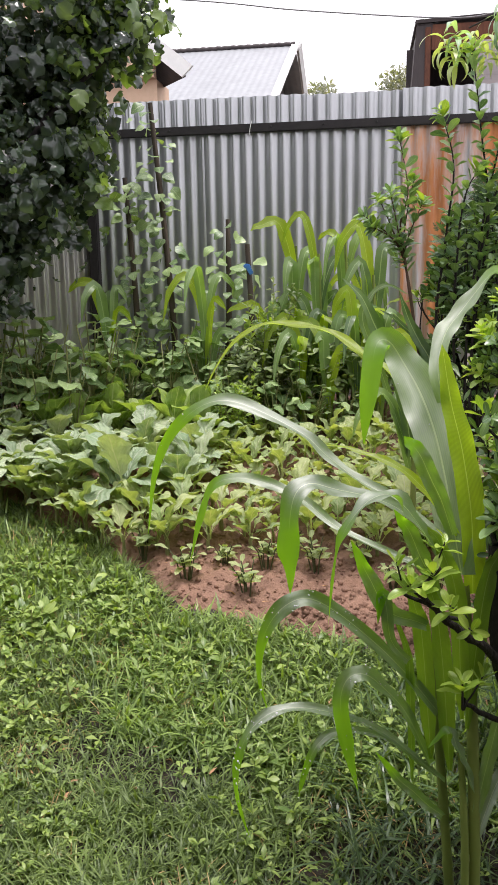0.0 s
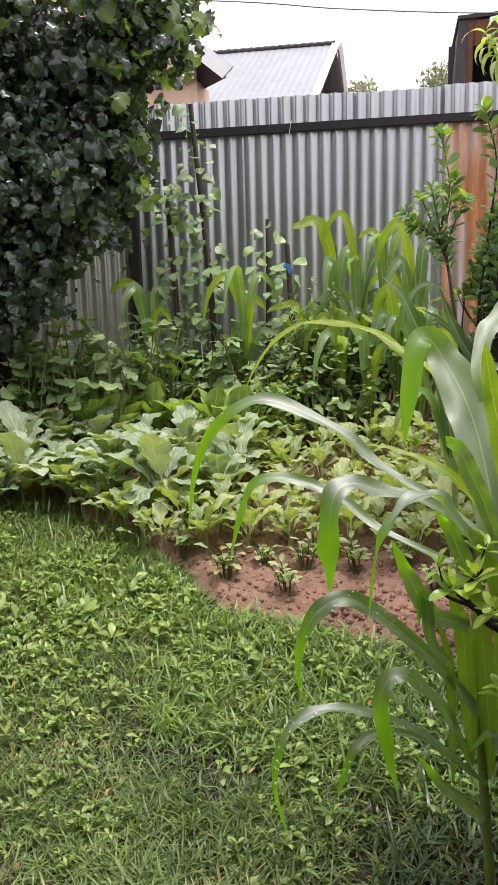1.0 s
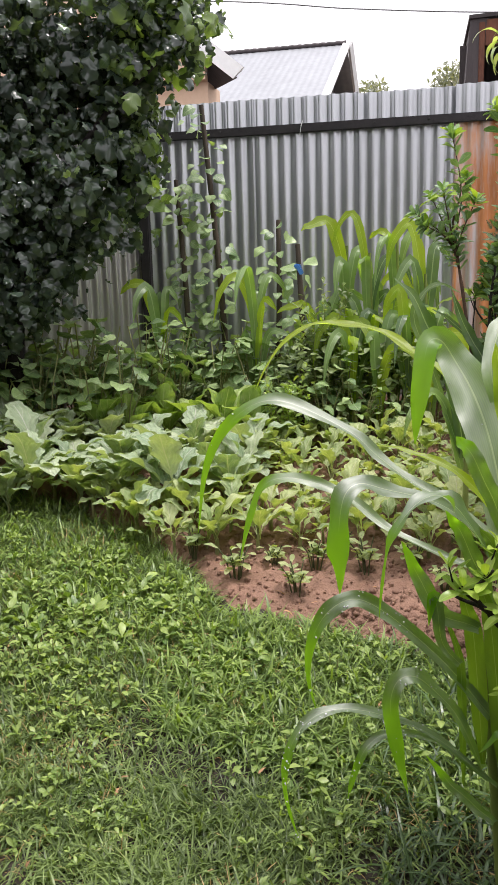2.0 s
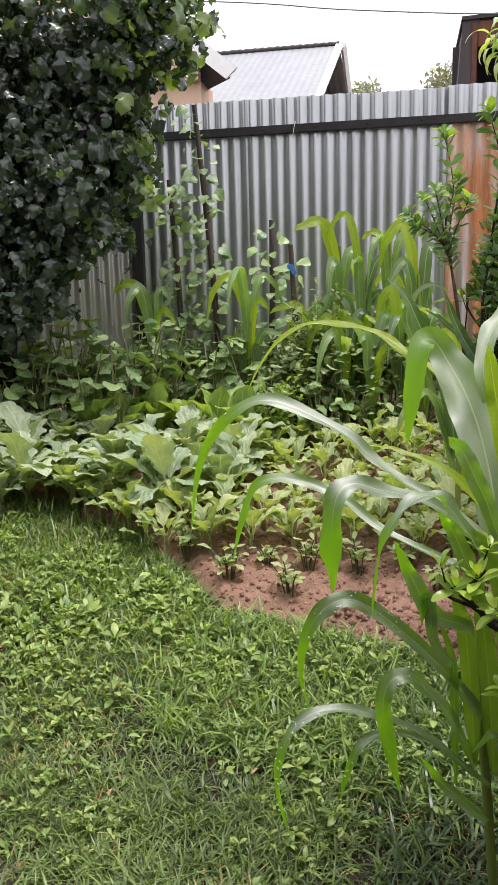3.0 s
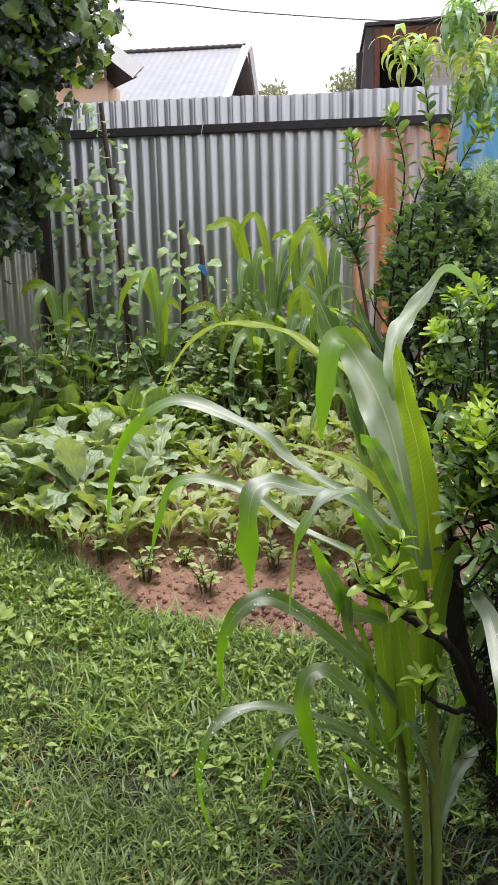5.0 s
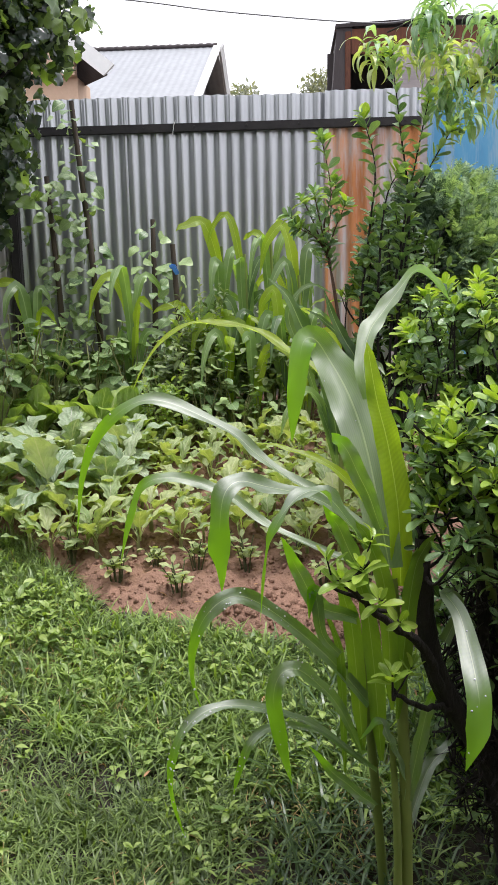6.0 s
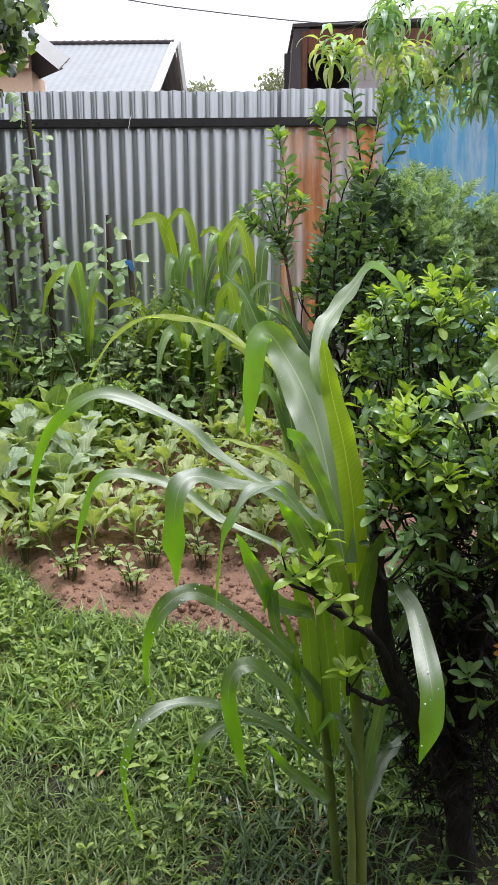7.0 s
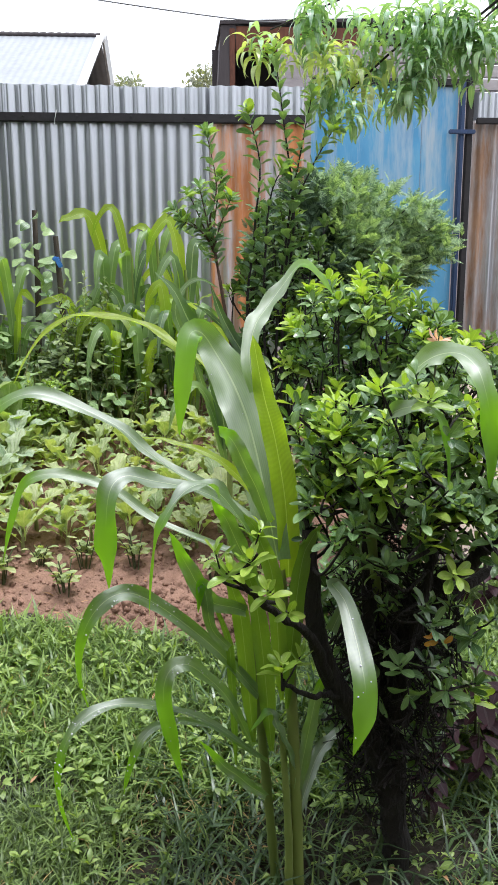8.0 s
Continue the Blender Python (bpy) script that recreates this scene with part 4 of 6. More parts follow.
def limb(b, pts, radii, n=10, sides=6):
    c = spline(pts, n)
    b.add(*tube(c, radii, sides))
    return c


def split_items(items, front, most=300):
    """The nearest blades for single objects, the rest to be joined."""
    order = sorted(range(len(items)), key=lambda i: float(np.dot(items[i][1][:3, 3], front)))
    near = set(order[:most])
    return [items[i] for i in range(len(items)) if i in near], [items[i] for i in range(len(items)) if i not in near]


OVAL = [blade([0.04, 0.1, 0.17, 0.22, 0.25, 0.25, 0.2, 0.08], 7, 1, d, 0.35, 0.12, seed=k) for k, d in enumerate((-0.3, 0.2, 0.7))]
HEART = [blade([0.2, 0.4, 0.44, 0.38, 0.24, 0.04], 6, 1, d, 0.12, 0.15, seed=k) for k, d in enumerate((0.3, 0.7, 1.1))]
LOBED = [blade([0.16, 0.4, 0.44, 0.24, 0.34, 0.3, 0.12, 0.01], 14, 2, d, 0.1, 0.3, None, 0.25, seed=k) for k, d in enumerate((0.4, 0.8, 1.2))]
LANCE = [blade([0.025, 0.075, 0.1, 0.085, 0.042, 0.004], 8, 1, d, 0.3, 0.15, seed=k) for k, d in enumerate((2.2, 2.7, 3.2))]
SLENDER = [blade([0.03, 0.08, 0.14, 0.185, 0.205, 0.2, 0.16, 0.05], 8, 1, d, 0.35, 0.12, seed=k) for k, d in enumerate((-0.3, 0.2, 0.7))]


def kale_leaf(seed, stalk_=0.3, wide=0.25, droop=1.1, teeth=4.5, depth=0.3):
    """A brassica leaf of length 1: pale stalk, then a broad blade with an unevenly lobed, waved margin."""
    g = np.random.default_rng(seed)
    na, cols = 22, 6
    t = np.linspace(0, 1, na + 1)
    u = np.clip((t - stalk_) / (1 - stalk_), 0, 1)
    body = wide * np.sin(np.pi * u ** 1.1) ** 0.55
    s = np.linspace(-1, 1, cols + 1)
    x = np.zeros((na + 1, cols + 1))
    for k in (0, 1):
        saw = np.abs(((u * teeth + g.uniform(0, 1)) % 1) - 0.45) * 2
        half = np.maximum(0.016, body * (1 - depth * saw * g.uniform(0.6, 1.3, na + 1)))
        half[-1] = 0.006
        mask = s > 0 if k else s < 0
        x[:, mask] = half[:, None] * s[None, mask]
    ang = droop * t ** 1.6 - 0.15
    dy, dz = np.cos(ang), -np.sin(ang)
    yc = np.concatenate([[0], np.cumsum((dy[1:] + dy[:-1]) / 2)]) / na
    zc = np.concatenate([[0], np.cumsum((dz[1:] + dz[:-1]) / 2)]) / na
    p1, p2 = g.uniform(0, 6, 2)
    up = 0.22 * np.abs(x) + 0.16 * body[:, None] * s[None, :] ** 2 * np.sin(t[:, None] * 21 + np.where(s > 0, p1, p2)[None, :]) + 0.05 * body[:, None] * np.sin(t[:, None] * 9 + s[None, :] * 4 + p1)
    v = np.stack([x + 0.04 * np.sin(t * 3 + p2)[:, None], yc[:, None] - up * dz[:, None], zc[:, None] + up * dy[:, None]], -1)
    m = cols + 1
    i, j = np.meshgrid(np.arange(na), np.arange(cols), indexing="ij")
    f = np.stack([i * m + j, i * m + j + 1, (i + 1) * m + j + 1, (i + 1) * m + j], -1).reshape(-1, 4)
    uv = np.stack([np.broadcast_to((s + 1) / 2, x.shape), np.broadcast_to(t[:, None], x.shape)], -1).reshape(-1, 2)
    return v.reshape(-1, 3), f, uv


KALES = [kale_leaf(500 + k, 0.27, 0.25, d, tt, 0.34) for k, (d, tt) in enumerate(((1.0, 4.5), (1.5, 5.2), (0.8, 4.2), (1.9, 5), (1.3, 4)))]
SPROUTS = [kale_leaf(520 + k, 0.36, 0.23, d, tt, 0.42) for k, (d, tt) in enumerate(((0.9, 3), (1.3, 3.4), (0.6, 2.6), (1.6, 3.2), (1.1, 3.6)))]
CHARDS = [kale_leaf(540 + k, 0.3, 0.21, d, tt, 0.1) for k, (d, tt) in enumerate(((0.5, 3), (0.9, 4), (1.2, 3.5), (0.3, 3), (0.8, 4.5)))]


def rosette(at, axis, count, size, shapes, up=0.6, g=rng):
    """Leaves in a whorl at a shoot's tip: the inner ones stand, the outer ones spread."""
    axis = unit(axis)
    a = unit(np.cross(axis, [0.3, 0.8, 0.1]))
    b_ = np.cross(axis, a)
    out, turn_ = [], g.uniform(0, 6)
    for k in range(count):
        turn_ += 2.4
        o = np.cos(turn_) * a + np.sin(turn_) * b_
        inner = 1 - k / count
        along = unit(o + axis * (up * 0.3 + 1.5 * inner ** 2) + g.normal(size=3) * 0.12)
        out.append((int(g.integers(len(shapes))), aim(np.asarray(at) - axis * 0.025 * (1 - inner), along, axis * 1.2 - o * inner, size * (1.0 - 0.35 * inner) * g.uniform(0.85, 1.15))))
    return out


def leafy(name, label, category, base, stems, shapes, size, spacing, mats, spread=0.9, droop=0.3, single=0, wood=BARK, front=(0, 1, 0), tips=None, tip_len=0.0, r0=0.012, group="", bare=0.12, whorl=0):
    """A shrub: stems as curves, leaves set round them in turn; the young leaves near the tips take mats[1]."""
    ob = thing(name, base, label, category, group)
    old, young = [], []
    for k, pts in enumerate(stems):
        c = spline(pts, 24)
        place("stem", Build().add(*tube(c, [r0, r0 * 0.7, r0 * 0.25], 6)).mesh("stem", wood), ob)
        seg = np.concatenate([[0], np.cumsum(np.linalg.norm(np.diff(c, axis=0), axis=1))])
        s, ang = seg[-1] * bare, U(0, 6)
        while s < seg[-1]:
            at = np.array([np.interp(s, seg, c[:, d]) for d in range(3)])
            d = unit(np.array([np.interp(min(s + 0.01, seg[-1]), seg, c[:, d]) - np.interp(max(s - 0.01, 0), seg, c[:, d]) for d in range(3)]))
            a = unit(np.cross(d, [0.3, 0.8, 0.1]))
            b_ = np.cross(d, a)
            ang += 2.4
            out = np.cos(ang) * a + np.sin(ang) * b_
            along = unit(out * spread + d * (0.55 + 0.6 * (s / seg[-1]) ** 3) + np.array([0, 0, -droop]) + rng.normal(size=3) * 0.15)
            item = (int(rng.integers(len(shapes))), aim(at, along, d + 0.4 * rng.normal(size=3) + np.array([0, 0, 0.6]), size * U(0.7, 1.15)))
            (young if seg[-1] - s < tip_len else old).append(item)
            s += spacing * U(0.6, 1.4)
        if whorl:
            crown = rosette(c[-1], c[-1] - c[-3], whorl, size, shapes)
            young += crown[-4:]
            old += crown[:-4]
    near, rest = split_items(old, front, single)
    if near:
        singles("leaf", shapes, near, mats[0], ob)
    if rest:
        joined("foliage", shapes, rest, mats[0], ob, kind="stuff")
    if young:
        singles("young_leaf", shapes, young[:220], mats[-1], ob)
        if young[220:]:
            joined("young_foliage", shapes, young[220:], mats[-1], ob, kind="stuff")
    return ob
# ---- dark climber over the side fence ----
climber = thing("climbing_tree", (-2.3, 4.2, 0.45), "dense dark green climber with broad leaves, smothering the side fence", "climber")
b = Build()
limb(b, [(-2.3, 4.2, 0.4), (-2.2, 4.15, 1.2), (-2.05, 4.1, 2.0), (-1.9, 4.1, 2.9)], [0.05, 0.04, 0.02], 16, 8)
limb(b, [(-2.2, 4.15, 1.2), (-1.9, 4.0, 1.7), (-1.6, 4.0, 2.1), (-1.25, 4.05, 2.4)], [0.03, 0.02, 0.008], 12)
limb(b, [(-2.1, 4.1, 1.8), (-1.8, 4.2, 2.3), (-1.4, 4.2, 2.6), (-1.05, 4.1, 2.7)], [0.03, 0.02, 0.008], 12)
limb(b, [(-2.25, 4.2, 0.8), (-2.5, 3.9, 1.4), (-2.6, 3.7, 2.2)], [0.03, 0.02, 0.01], 12)
place("trunk", b.mesh("trunk", BARK), climber)
items = []
for (cx_, cy_, cz_), (ax, ay, az), cnt in (((-1.66, 4.15, 2.6), (0.62, 0.33, 0.48), 2300), ((-1.86, 4.1, 2.0), (0.5, 0.33, 0.52), 2000), ((-2.14, 4.05, 1.45), (0.36, 0.28, 0.48), 1200), ((-1.3, 4.1, 2.66), (0.2, 0.2, 0.2), 260), ((-2.35, 4.0, 2.3), (0.4, 0.35, 0.8), 900), ((-2.4, 4.0, 1.25), (0.35, 0.35, 0.5), 350)):
    hearts = ball(max(6, cnt // 22)) * (rng.uniform(0.35, 1.0, (max(6, cnt // 22), 1)) ** 0.6)
    for k in range(cnt):
        q = hearts[int(rng.integers(len(hearts)))]
        at = np.array([cx_, cy_, cz_]) + q * np.array([ax, ay, az]) + rng.normal(size=3) * np.array([0.075, 0.08, 0.1])
        if at[2] < (0.95 if at[0] < -2.08 else 1.15) or at[0] > -1.00:
            continue
        along = unit(q * 0.5 + np.array([0, -0.25, -0.9]) + rng.normal(size=3) * 0.6)
        items.append((int(rng.integers(3)), aim(at, along, q + np.array([0, -0.5, 0.6]) + rng.normal(size=3) * 1.1, U(0.04, 0.085) if k % 6 else U(0.09, 0.125))))
young = [it for k, it in enumerate(items) if it[1][0, 3] > -1.42 - 0.12 * (k % 3) and k % 5 < 2]
joined("young_foliage", LOBED, young, VINE_NEW, climber, "yellow-green young leaves", "stuff")
items = [it for k, it in enumerate(items) if not (it[1][0, 3] > -1.42 - 0.12 * (k % 3) and k % 5 < 2)]
near, rest = split_items(items, (0.2, 1, 0), 120)
singles("leaf", LOBED, near, VINE, climber)
joined("foliage", LOBED, rest, VINE, climber, kind="stuff")


# ---- kale and brassica in the bed ----
def brassica(name, label, size, count, material, seed, lean=0.5, shapes=KALES):
    g = np.random.default_rng(seed)
    ob = thing(name, (0, 0, 0), label, "vegetable", "brassicas in the bed")
    ob.location = (0, 0, 0)
    place("stem", Build().add(*tube([(0, 0, -0.03), (0.004, 0, 0.04), (0, 0.003, 0.09 * size / 0.2)], [0.008, 0.006], 6)).mesh("stem", STEM), ob)
    meshes = [Build().add(*s).mesh("leaf", material) for s in shapes]
    for k in range(count):
        a = k * 2.4 + g.uniform(-0.3, 0.3)
        inner = k / count
        tilt = lean + 0.55 * inner + g.uniform(-0.25, 0.25)
        along = np.array([math.cos(a) * math.cos(tilt), math.sin(a) * math.cos(tilt), math.sin(tilt)])
        nrm = np.array([-math.cos(a) * math.sin(tilt), -math.sin(a) * math.sin(tilt), math.cos(tilt)])
        place("leaf", meshes[int(g.integers(5))], ob, Matrix(aim((0, 0, 0.03 + 0.25 * inner * size), along, nrm, size * g.uniform(0.75, 1.2)).tolist()))
    return ob


def spread_out(kinds, spots, z_off=0.0):
    """Copies of the kinds at the spots, each turned and sized a little differently."""
    for k, (x_, y_, s_) in enumerate(spots):
        src = kinds[k % len(kinds)]
        m = Matrix.Translation((x_, y_, float(rise(x_, y_)) + 0.01 + z_off)) @ Matrix.Rotation(U(0, 6.28), 4, "Z") @ Matrix.Diagonal((s_, s_, s_, 1))
        if k < len(kinds):
            src.matrix_basis = m
        else:
            c = copy_thing(src, m)
            c.matrix_basis = m


big = [brassica("kale_plant", "broad grey-green kale plant in red soil", 0.28, 12, KALE, 10 + k, 0.72, KALES) for k in range(5)]
spots = [(-2.05 + 0.225 * i + 0.1 * (j % 2) + U(-0.05, 0.05), 3.44 + 0.25 * j + U(-0.05, 0.05), U(0.8, 1.15)) for j in range(3) for i in range(6)] + [(-1.9, 3.36, 0.85), (-2.12, 3.42, 0.95), (-2.26, 3.78, 1.1), (-2.24, 4.02, 1.0), (-2.45, 3.95, 1.1), (-2.5, 4.2, 0.9)]
spread_out(big, spots)
leafy_green = [brassica("chard_plant", "upright yellow-green leafy vegetable behind the kale", 0.25, 10, CHARD, 60 + k, 0.95, CHARDS) for k in range(3)]
spread_out(leafy_green, [(-1.75 + 0.17 * i + U(-0.04, 0.04), 4.16 + U(-0.06, 0.06), U(0.95, 1.2)) for i in range(6)])
young = [brassica("young_brassica", "young pale green brassica with a few leaves", 0.15, 8, SPROUT, 30 + k, 0.75, SPROUTS) for k in range(5)]
spots = []
for j in range(9):
    for i in range(14):
        x_, y_ = -1.34 + 0.136 * i + 0.07 * (j % 2) + U(-0.05, 0.05), 3.08 + 0.138 * j + U(-0.05, 0.05)
        if x_ < -0.8 and y_ > 3.42 or y_ > 4.2 or x_ > 0.45 or y_ < float(bed_front(x_)) + 0.12 or y_ < 3.1 and U(0, 1) < 0.4:
            continue
        spots.append((x_, y_, U(0.7, 1.3)))
spots += [(-1.62, 3.5, 1.1), (-1.5, 3.4, 1.0), (-1.4, 3.33, 1.2), (-1.3, 3.25, 1.0), (-1.22, 3.2, 1.2), (-1.12, 3.12, 0.9), (-1.02, 3.08, 1.0), (-1.75, 3.53, 1.2)]
spread_out(young, spots)


def seedling(seed):
    g = np.random.default_rng(seed)
    ob = thing("seedling", (0, 0, 0), "small bushy seedling with dark thin stems in red soil", "seedling", "seedlings in the bed")
    items = []
    for k in range(9):
        a, o = g.uniform(0, 6.28), g.uniform(0.01, 0.035)
        top = np.array([math.cos(a) * o * 2, math.sin(a) * o * 2, g.uniform(0.07, 0.13)])
        place("stem", Build().add(*tube([(math.cos(a) * o * 0.5, math.sin(a) * o * 0.5, -0.02), top * 0.6 + np.array([0, 0, 0.01]), top], [0.003, 0.002], 5)).mesh("stem", TWIG), ob)
        for q in range(4):
            d = unit([math.cos(a + q * 1.6), math.sin(a + q * 1.6), g.uniform(0.0, 0.7)])
            items.append((int(g.integers(3)), aim(top * g.uniform(0.45, 1), d, [0, 0, 1], g.uniform(0.028, 0.058))))
    joined("foliage", OVAL, items, SPROUT, ob, kind="stuff")
    return ob


spread_out([seedling(50 + k) for k in range(3)], [(-0.467, 2.797, 1), (-0.715, 2.891, 1.05), (-0.587, 2.989, 0.8), (-0.234, 2.982, 1.05), (-0.429, 3.004, 0.95), (-0.058, 3.04, 1.0), (-0.925, 3.045, 0.9), (0.2, 2.85, 1), (0.05, 2.9, 0.8), (-0.34, 3.1, 0.8), (0.15, 3.1, 1.1)])


# ---- clods and crumbs of soil ----
def clod(seed):
    g = np.random.default_rng(seed)
    i, j = np.meshgrid(np.linspace(0.12, np.pi - 0.12, 5), np.linspace(0, 2 * np.pi, 8, endpoint=False), indexing="ij")
    r_ = 0.5 * g.uniform(0.65, 1.15, i.shape)
    v = np.stack([r_ * np.sin(i) * np.cos(j), r_ * np.sin(i) * np.sin(j), r_ * np.cos(i) * 0.7], -1).reshape(-1, 3)
    f = [[a * 8 + b_, (a + 1) * 8 + b_, (a + 1) * 8 + (b_ + 1) % 8, a * 8 + (b_ + 1) % 8] for a in range(4) for b_ in range(8)]
    return v, np.array(f), np.zeros((len(v), 2))


CLODS = [clod(k) for k in range(5)]
items = []
g = np.random.default_rng(44)
while len(items) < 9500:
    x_, y_ = g.uniform(-1.7, 0.6), g.uniform(2.4, 4.2)
    e = y_ - float(bed_front(x_))
    if e < 0.0 or g.uniform() < (y_ - 2.4) / 2.2:
        continue
    s_ = 0.003 + 0.026 * g.uniform() ** 4
    z_ = float(bed_height(np.array([[x_]]), np.array([[y_]]))[0, 0])
    items.append((int(g.integers(5)), aim((x_, y_, z_ - s_ * 0.05), g.normal(size=3), g.normal(size=3), s_)))
for k in range(420):
    x_, y_, s_ = g.uniform(-0.3, 0.35), g.uniform(2.46, 2.85), 0.01 + 0.04 * g.uniform() ** 2.2
    if y_ < float(bed_front(x_)) + 0.02:
        continue
    z_ = float(bed_height(np.array([[x_]]), np.array([[y_]]))[0, 0])
    items.append((int(g.integers(5)), aim((x_, y_, z_), g.normal(size=3), g.normal(size=3), s_)))
tagged(joined("soil_clods", CLODS, items, SOIL), "loose clods and crumbs of red soil", "soil", kind="stuff")

# ---- planting along the fence ----
def bean_plant(seed, tall=0.6):
    g = np.random.default_rng(seed)
    ob = thing("bean_plant", (0, 0, 0), "bean plant with pale stems and round green leaves", "bean", "beans before the fence")
    items = []
    for k in range(9):
        a = g.uniform(0, 6.28)
        top = np.array([math.cos(a) * 0.13, math.sin(a) * 0.13, g.uniform(0.5, 1) * tall])
        c = spline([(math.cos(a) * 0.02, math.sin(a) * 0.02, -0.03), top * np.array([0.5, 0.5, 0.6]), top], 8)
        place("stem", Build().add(*tube(c, [0.005, 0.0035], 5)).mesh("stem", STEM), ob)
        for q in range(3):
            at = c[int(g.integers(4, 8))]
            e = a + q * 1.26
            d = unit([math.cos(e), math.sin(e) - 0.2, g.uniform(-0.3, 0.3)])
            items.append((int(g.integers(3)), aim(at + d * 0.02, d, [g.normal() * 0.3, -0.45 + g.normal() * 0.3, 1.0], g.uniform(0.06, 0.125))))
    meshes = [Build().add(*s).mesh("leaf", BEAN) for s in HEART]
    for i, m in items:
        place("leaf", meshes[i], ob, Matrix(m.tolist()))
    return ob


spots = [(-2.25 + 0.2 * i + U(-0.06, 0.06), 4.55 + U(-0.12, 0.12), U(0.8, 1.2)) for i in range(12)] + [(-1.6 + 0.22 * i + U(-0.06, 0.06), 4.85 + U(-0.1, 0.1), U(0.8, 1.1)) for i in range(8)] + [(-2.35 + 0.1 * i + U(-0.05, 0.05), 4.2 + U(-0.1, 0.1), U(0.85, 1.08)) for i in range(9)]
spots += [(-2.28, 4.3, 1.25), (-2.12, 4.34, 1.2), (-1.95, 4.4, 1.22), (-2.38, 4.12, 1.15), (-0.78, 4.32, 0.75), (-0.55, 4.24, 0.65), (-0.36, 4.26, 0.6), (-0.95, 4.42, 0.85), (-0.2, 4.3, 0.55), (-0.45, 4.4, 0.8)]
spread_out([bean_plant(70 + k) for k in range(4)], spots)


def small_corn(name, x_, y_, tall, count, seed, width=0.062):
    g = np.random.default_rng(seed)
    z_ = float(rise(x_, y_))
    ob = thing("corn_plant", (x_, y_, z_), "green corn plant standing before the iron fence", "corn", "corn along the fence")
    place("stalk", Build().add(*tube([(x_, y_, z_ - 0.03), (x_ + 0.01, y_, z_ + tall * 0.5), (x_, y_, z_ + tall * 0.8)], [0.014, 0.008], 6)).mesh("stalk", CORN_STALK), ob)
    for k in range(count):
        a = k * 2.6 + g.uniform(-0.5, 0.5)
        h0 = z_ + tall * (0.1 + 0.55 * k / count)
        ln = g.uniform(0.14, 0.46)
        c, s_ = math.cos(a), math.sin(a)
        rise_ = g.uniform(0.3, 0.52)
        fall = g.uniform(0.02, 0.28)
        pts_ = [(x_, y_, h0), (x_ + c * 0.03, y_ + s_ * 0.03, h0 + rise_ * 0.6), (x_ + c * ln * 0.25, y_ + s_ * ln * 0.25, h0 + rise_), (x_ + c * ln * 0.5, y_ + s_ * ln * 0.5, h0 + rise_ - fall * 0.3), (x_ + c * ln * 0.62, y_ + s_ * ln * 0.62, h0 + rise_ - fall)]
        # Every fourth leaf takes the lime corn colour to look lit from behind.
        corn_leaf(ob, pts_, width * g.uniform(0.7, 1.1), CORN_YOUNG if k % 4 == 2 else CORN_FAR, (g.uniform(-0.4, 0.4), -0.6, 0.8), (g.uniform(-0.6, 0.6), -0.9, 0.2), n=14)
    return ob


for k, (x_, y_, h_) in enumerate([(-0.47, 4.6, 1.24), (-0.34, 4.52, 1.2), (-0.2, 4.55, 1.3), (-0.05, 4.5, 1.06), (-0.42, 4.42, 0.5), (-0.28, 4.38, 0.45), (-0.12, 4.4, 0.5), (-0.02, 4.4, 0.6), (-1.58, 4.7, 0.65), (-0.97, 4.55, 0.95), (-0.6, 4.55, 0.6), (-0.08, 4.75, 0.75), (0.2, 3.6, 0.5)]):
    small_corn("corn_plant", x_, y_, h_, 7, 200 + k)

mid_corn = thing("corn_plant", (0.119, 3.0, 0.23), "young corn plant with arching leaves beside the shrub", "corn", "corn along the fence")
place("stalk", Build().add(*tube([(0.119, 3.0, 0.2), (0.12, 3.0, 0.5), (0.118, 3.0, 0.75)], [0.014, 0.009], 7)).mesh("stalk", CORN_STALK), mid_corn)
for pts_, w_ in (([(0.114, 3.0, 0.688), (0.071, 3.0, 0.94), (0.02, 2.98, 1.075), (-0.024, 2.95, 1.167), (-0.072, 2.92, 1.262), (-0.137, 2.9, 1.33)], 0.06), ([(0.124, 3.0, 0.688), (0.175, 3.02, 0.937), (0.137, 3.02, 1.081), (0.061, 3.0, 1.173), (-0.01, 2.97, 1.219)], 0.036),
                 ([(0.103, 3.0, 0.688), (-0.01, 3.0, 1.022), (-0.071, 3.02, 1.183), (-0.04, 3.02, 1.267), (0.02, 3.0, 1.302), (0.086, 2.97, 1.271)], 0.03), ([(0.134, 3.0, 0.688), (0.177, 3.0, 0.98), (0.132, 3.0, 1.102), (0.086, 2.98, 1.194), (0.054, 2.96, 1.287)], 0.045),
                 ([(0.103, 3.0, 0.645), (0.051, 3.0, 0.857), (-0.01, 2.95, 0.927), (-0.07, 2.9, 0.874), (-0.1, 2.88, 0.776)], 0.04), ([(0.124, 3.0, 0.645), (0.194, 3.0, 0.898), (0.236, 2.98, 1.023), (0.268, 2.93, 0.988)], 0.04)):
    corn_leaf(mid_corn, pts_, w_, CORN_FAR, (-0.2, -0.7, 0.7), (0, -0.7, 0.7), n=20)

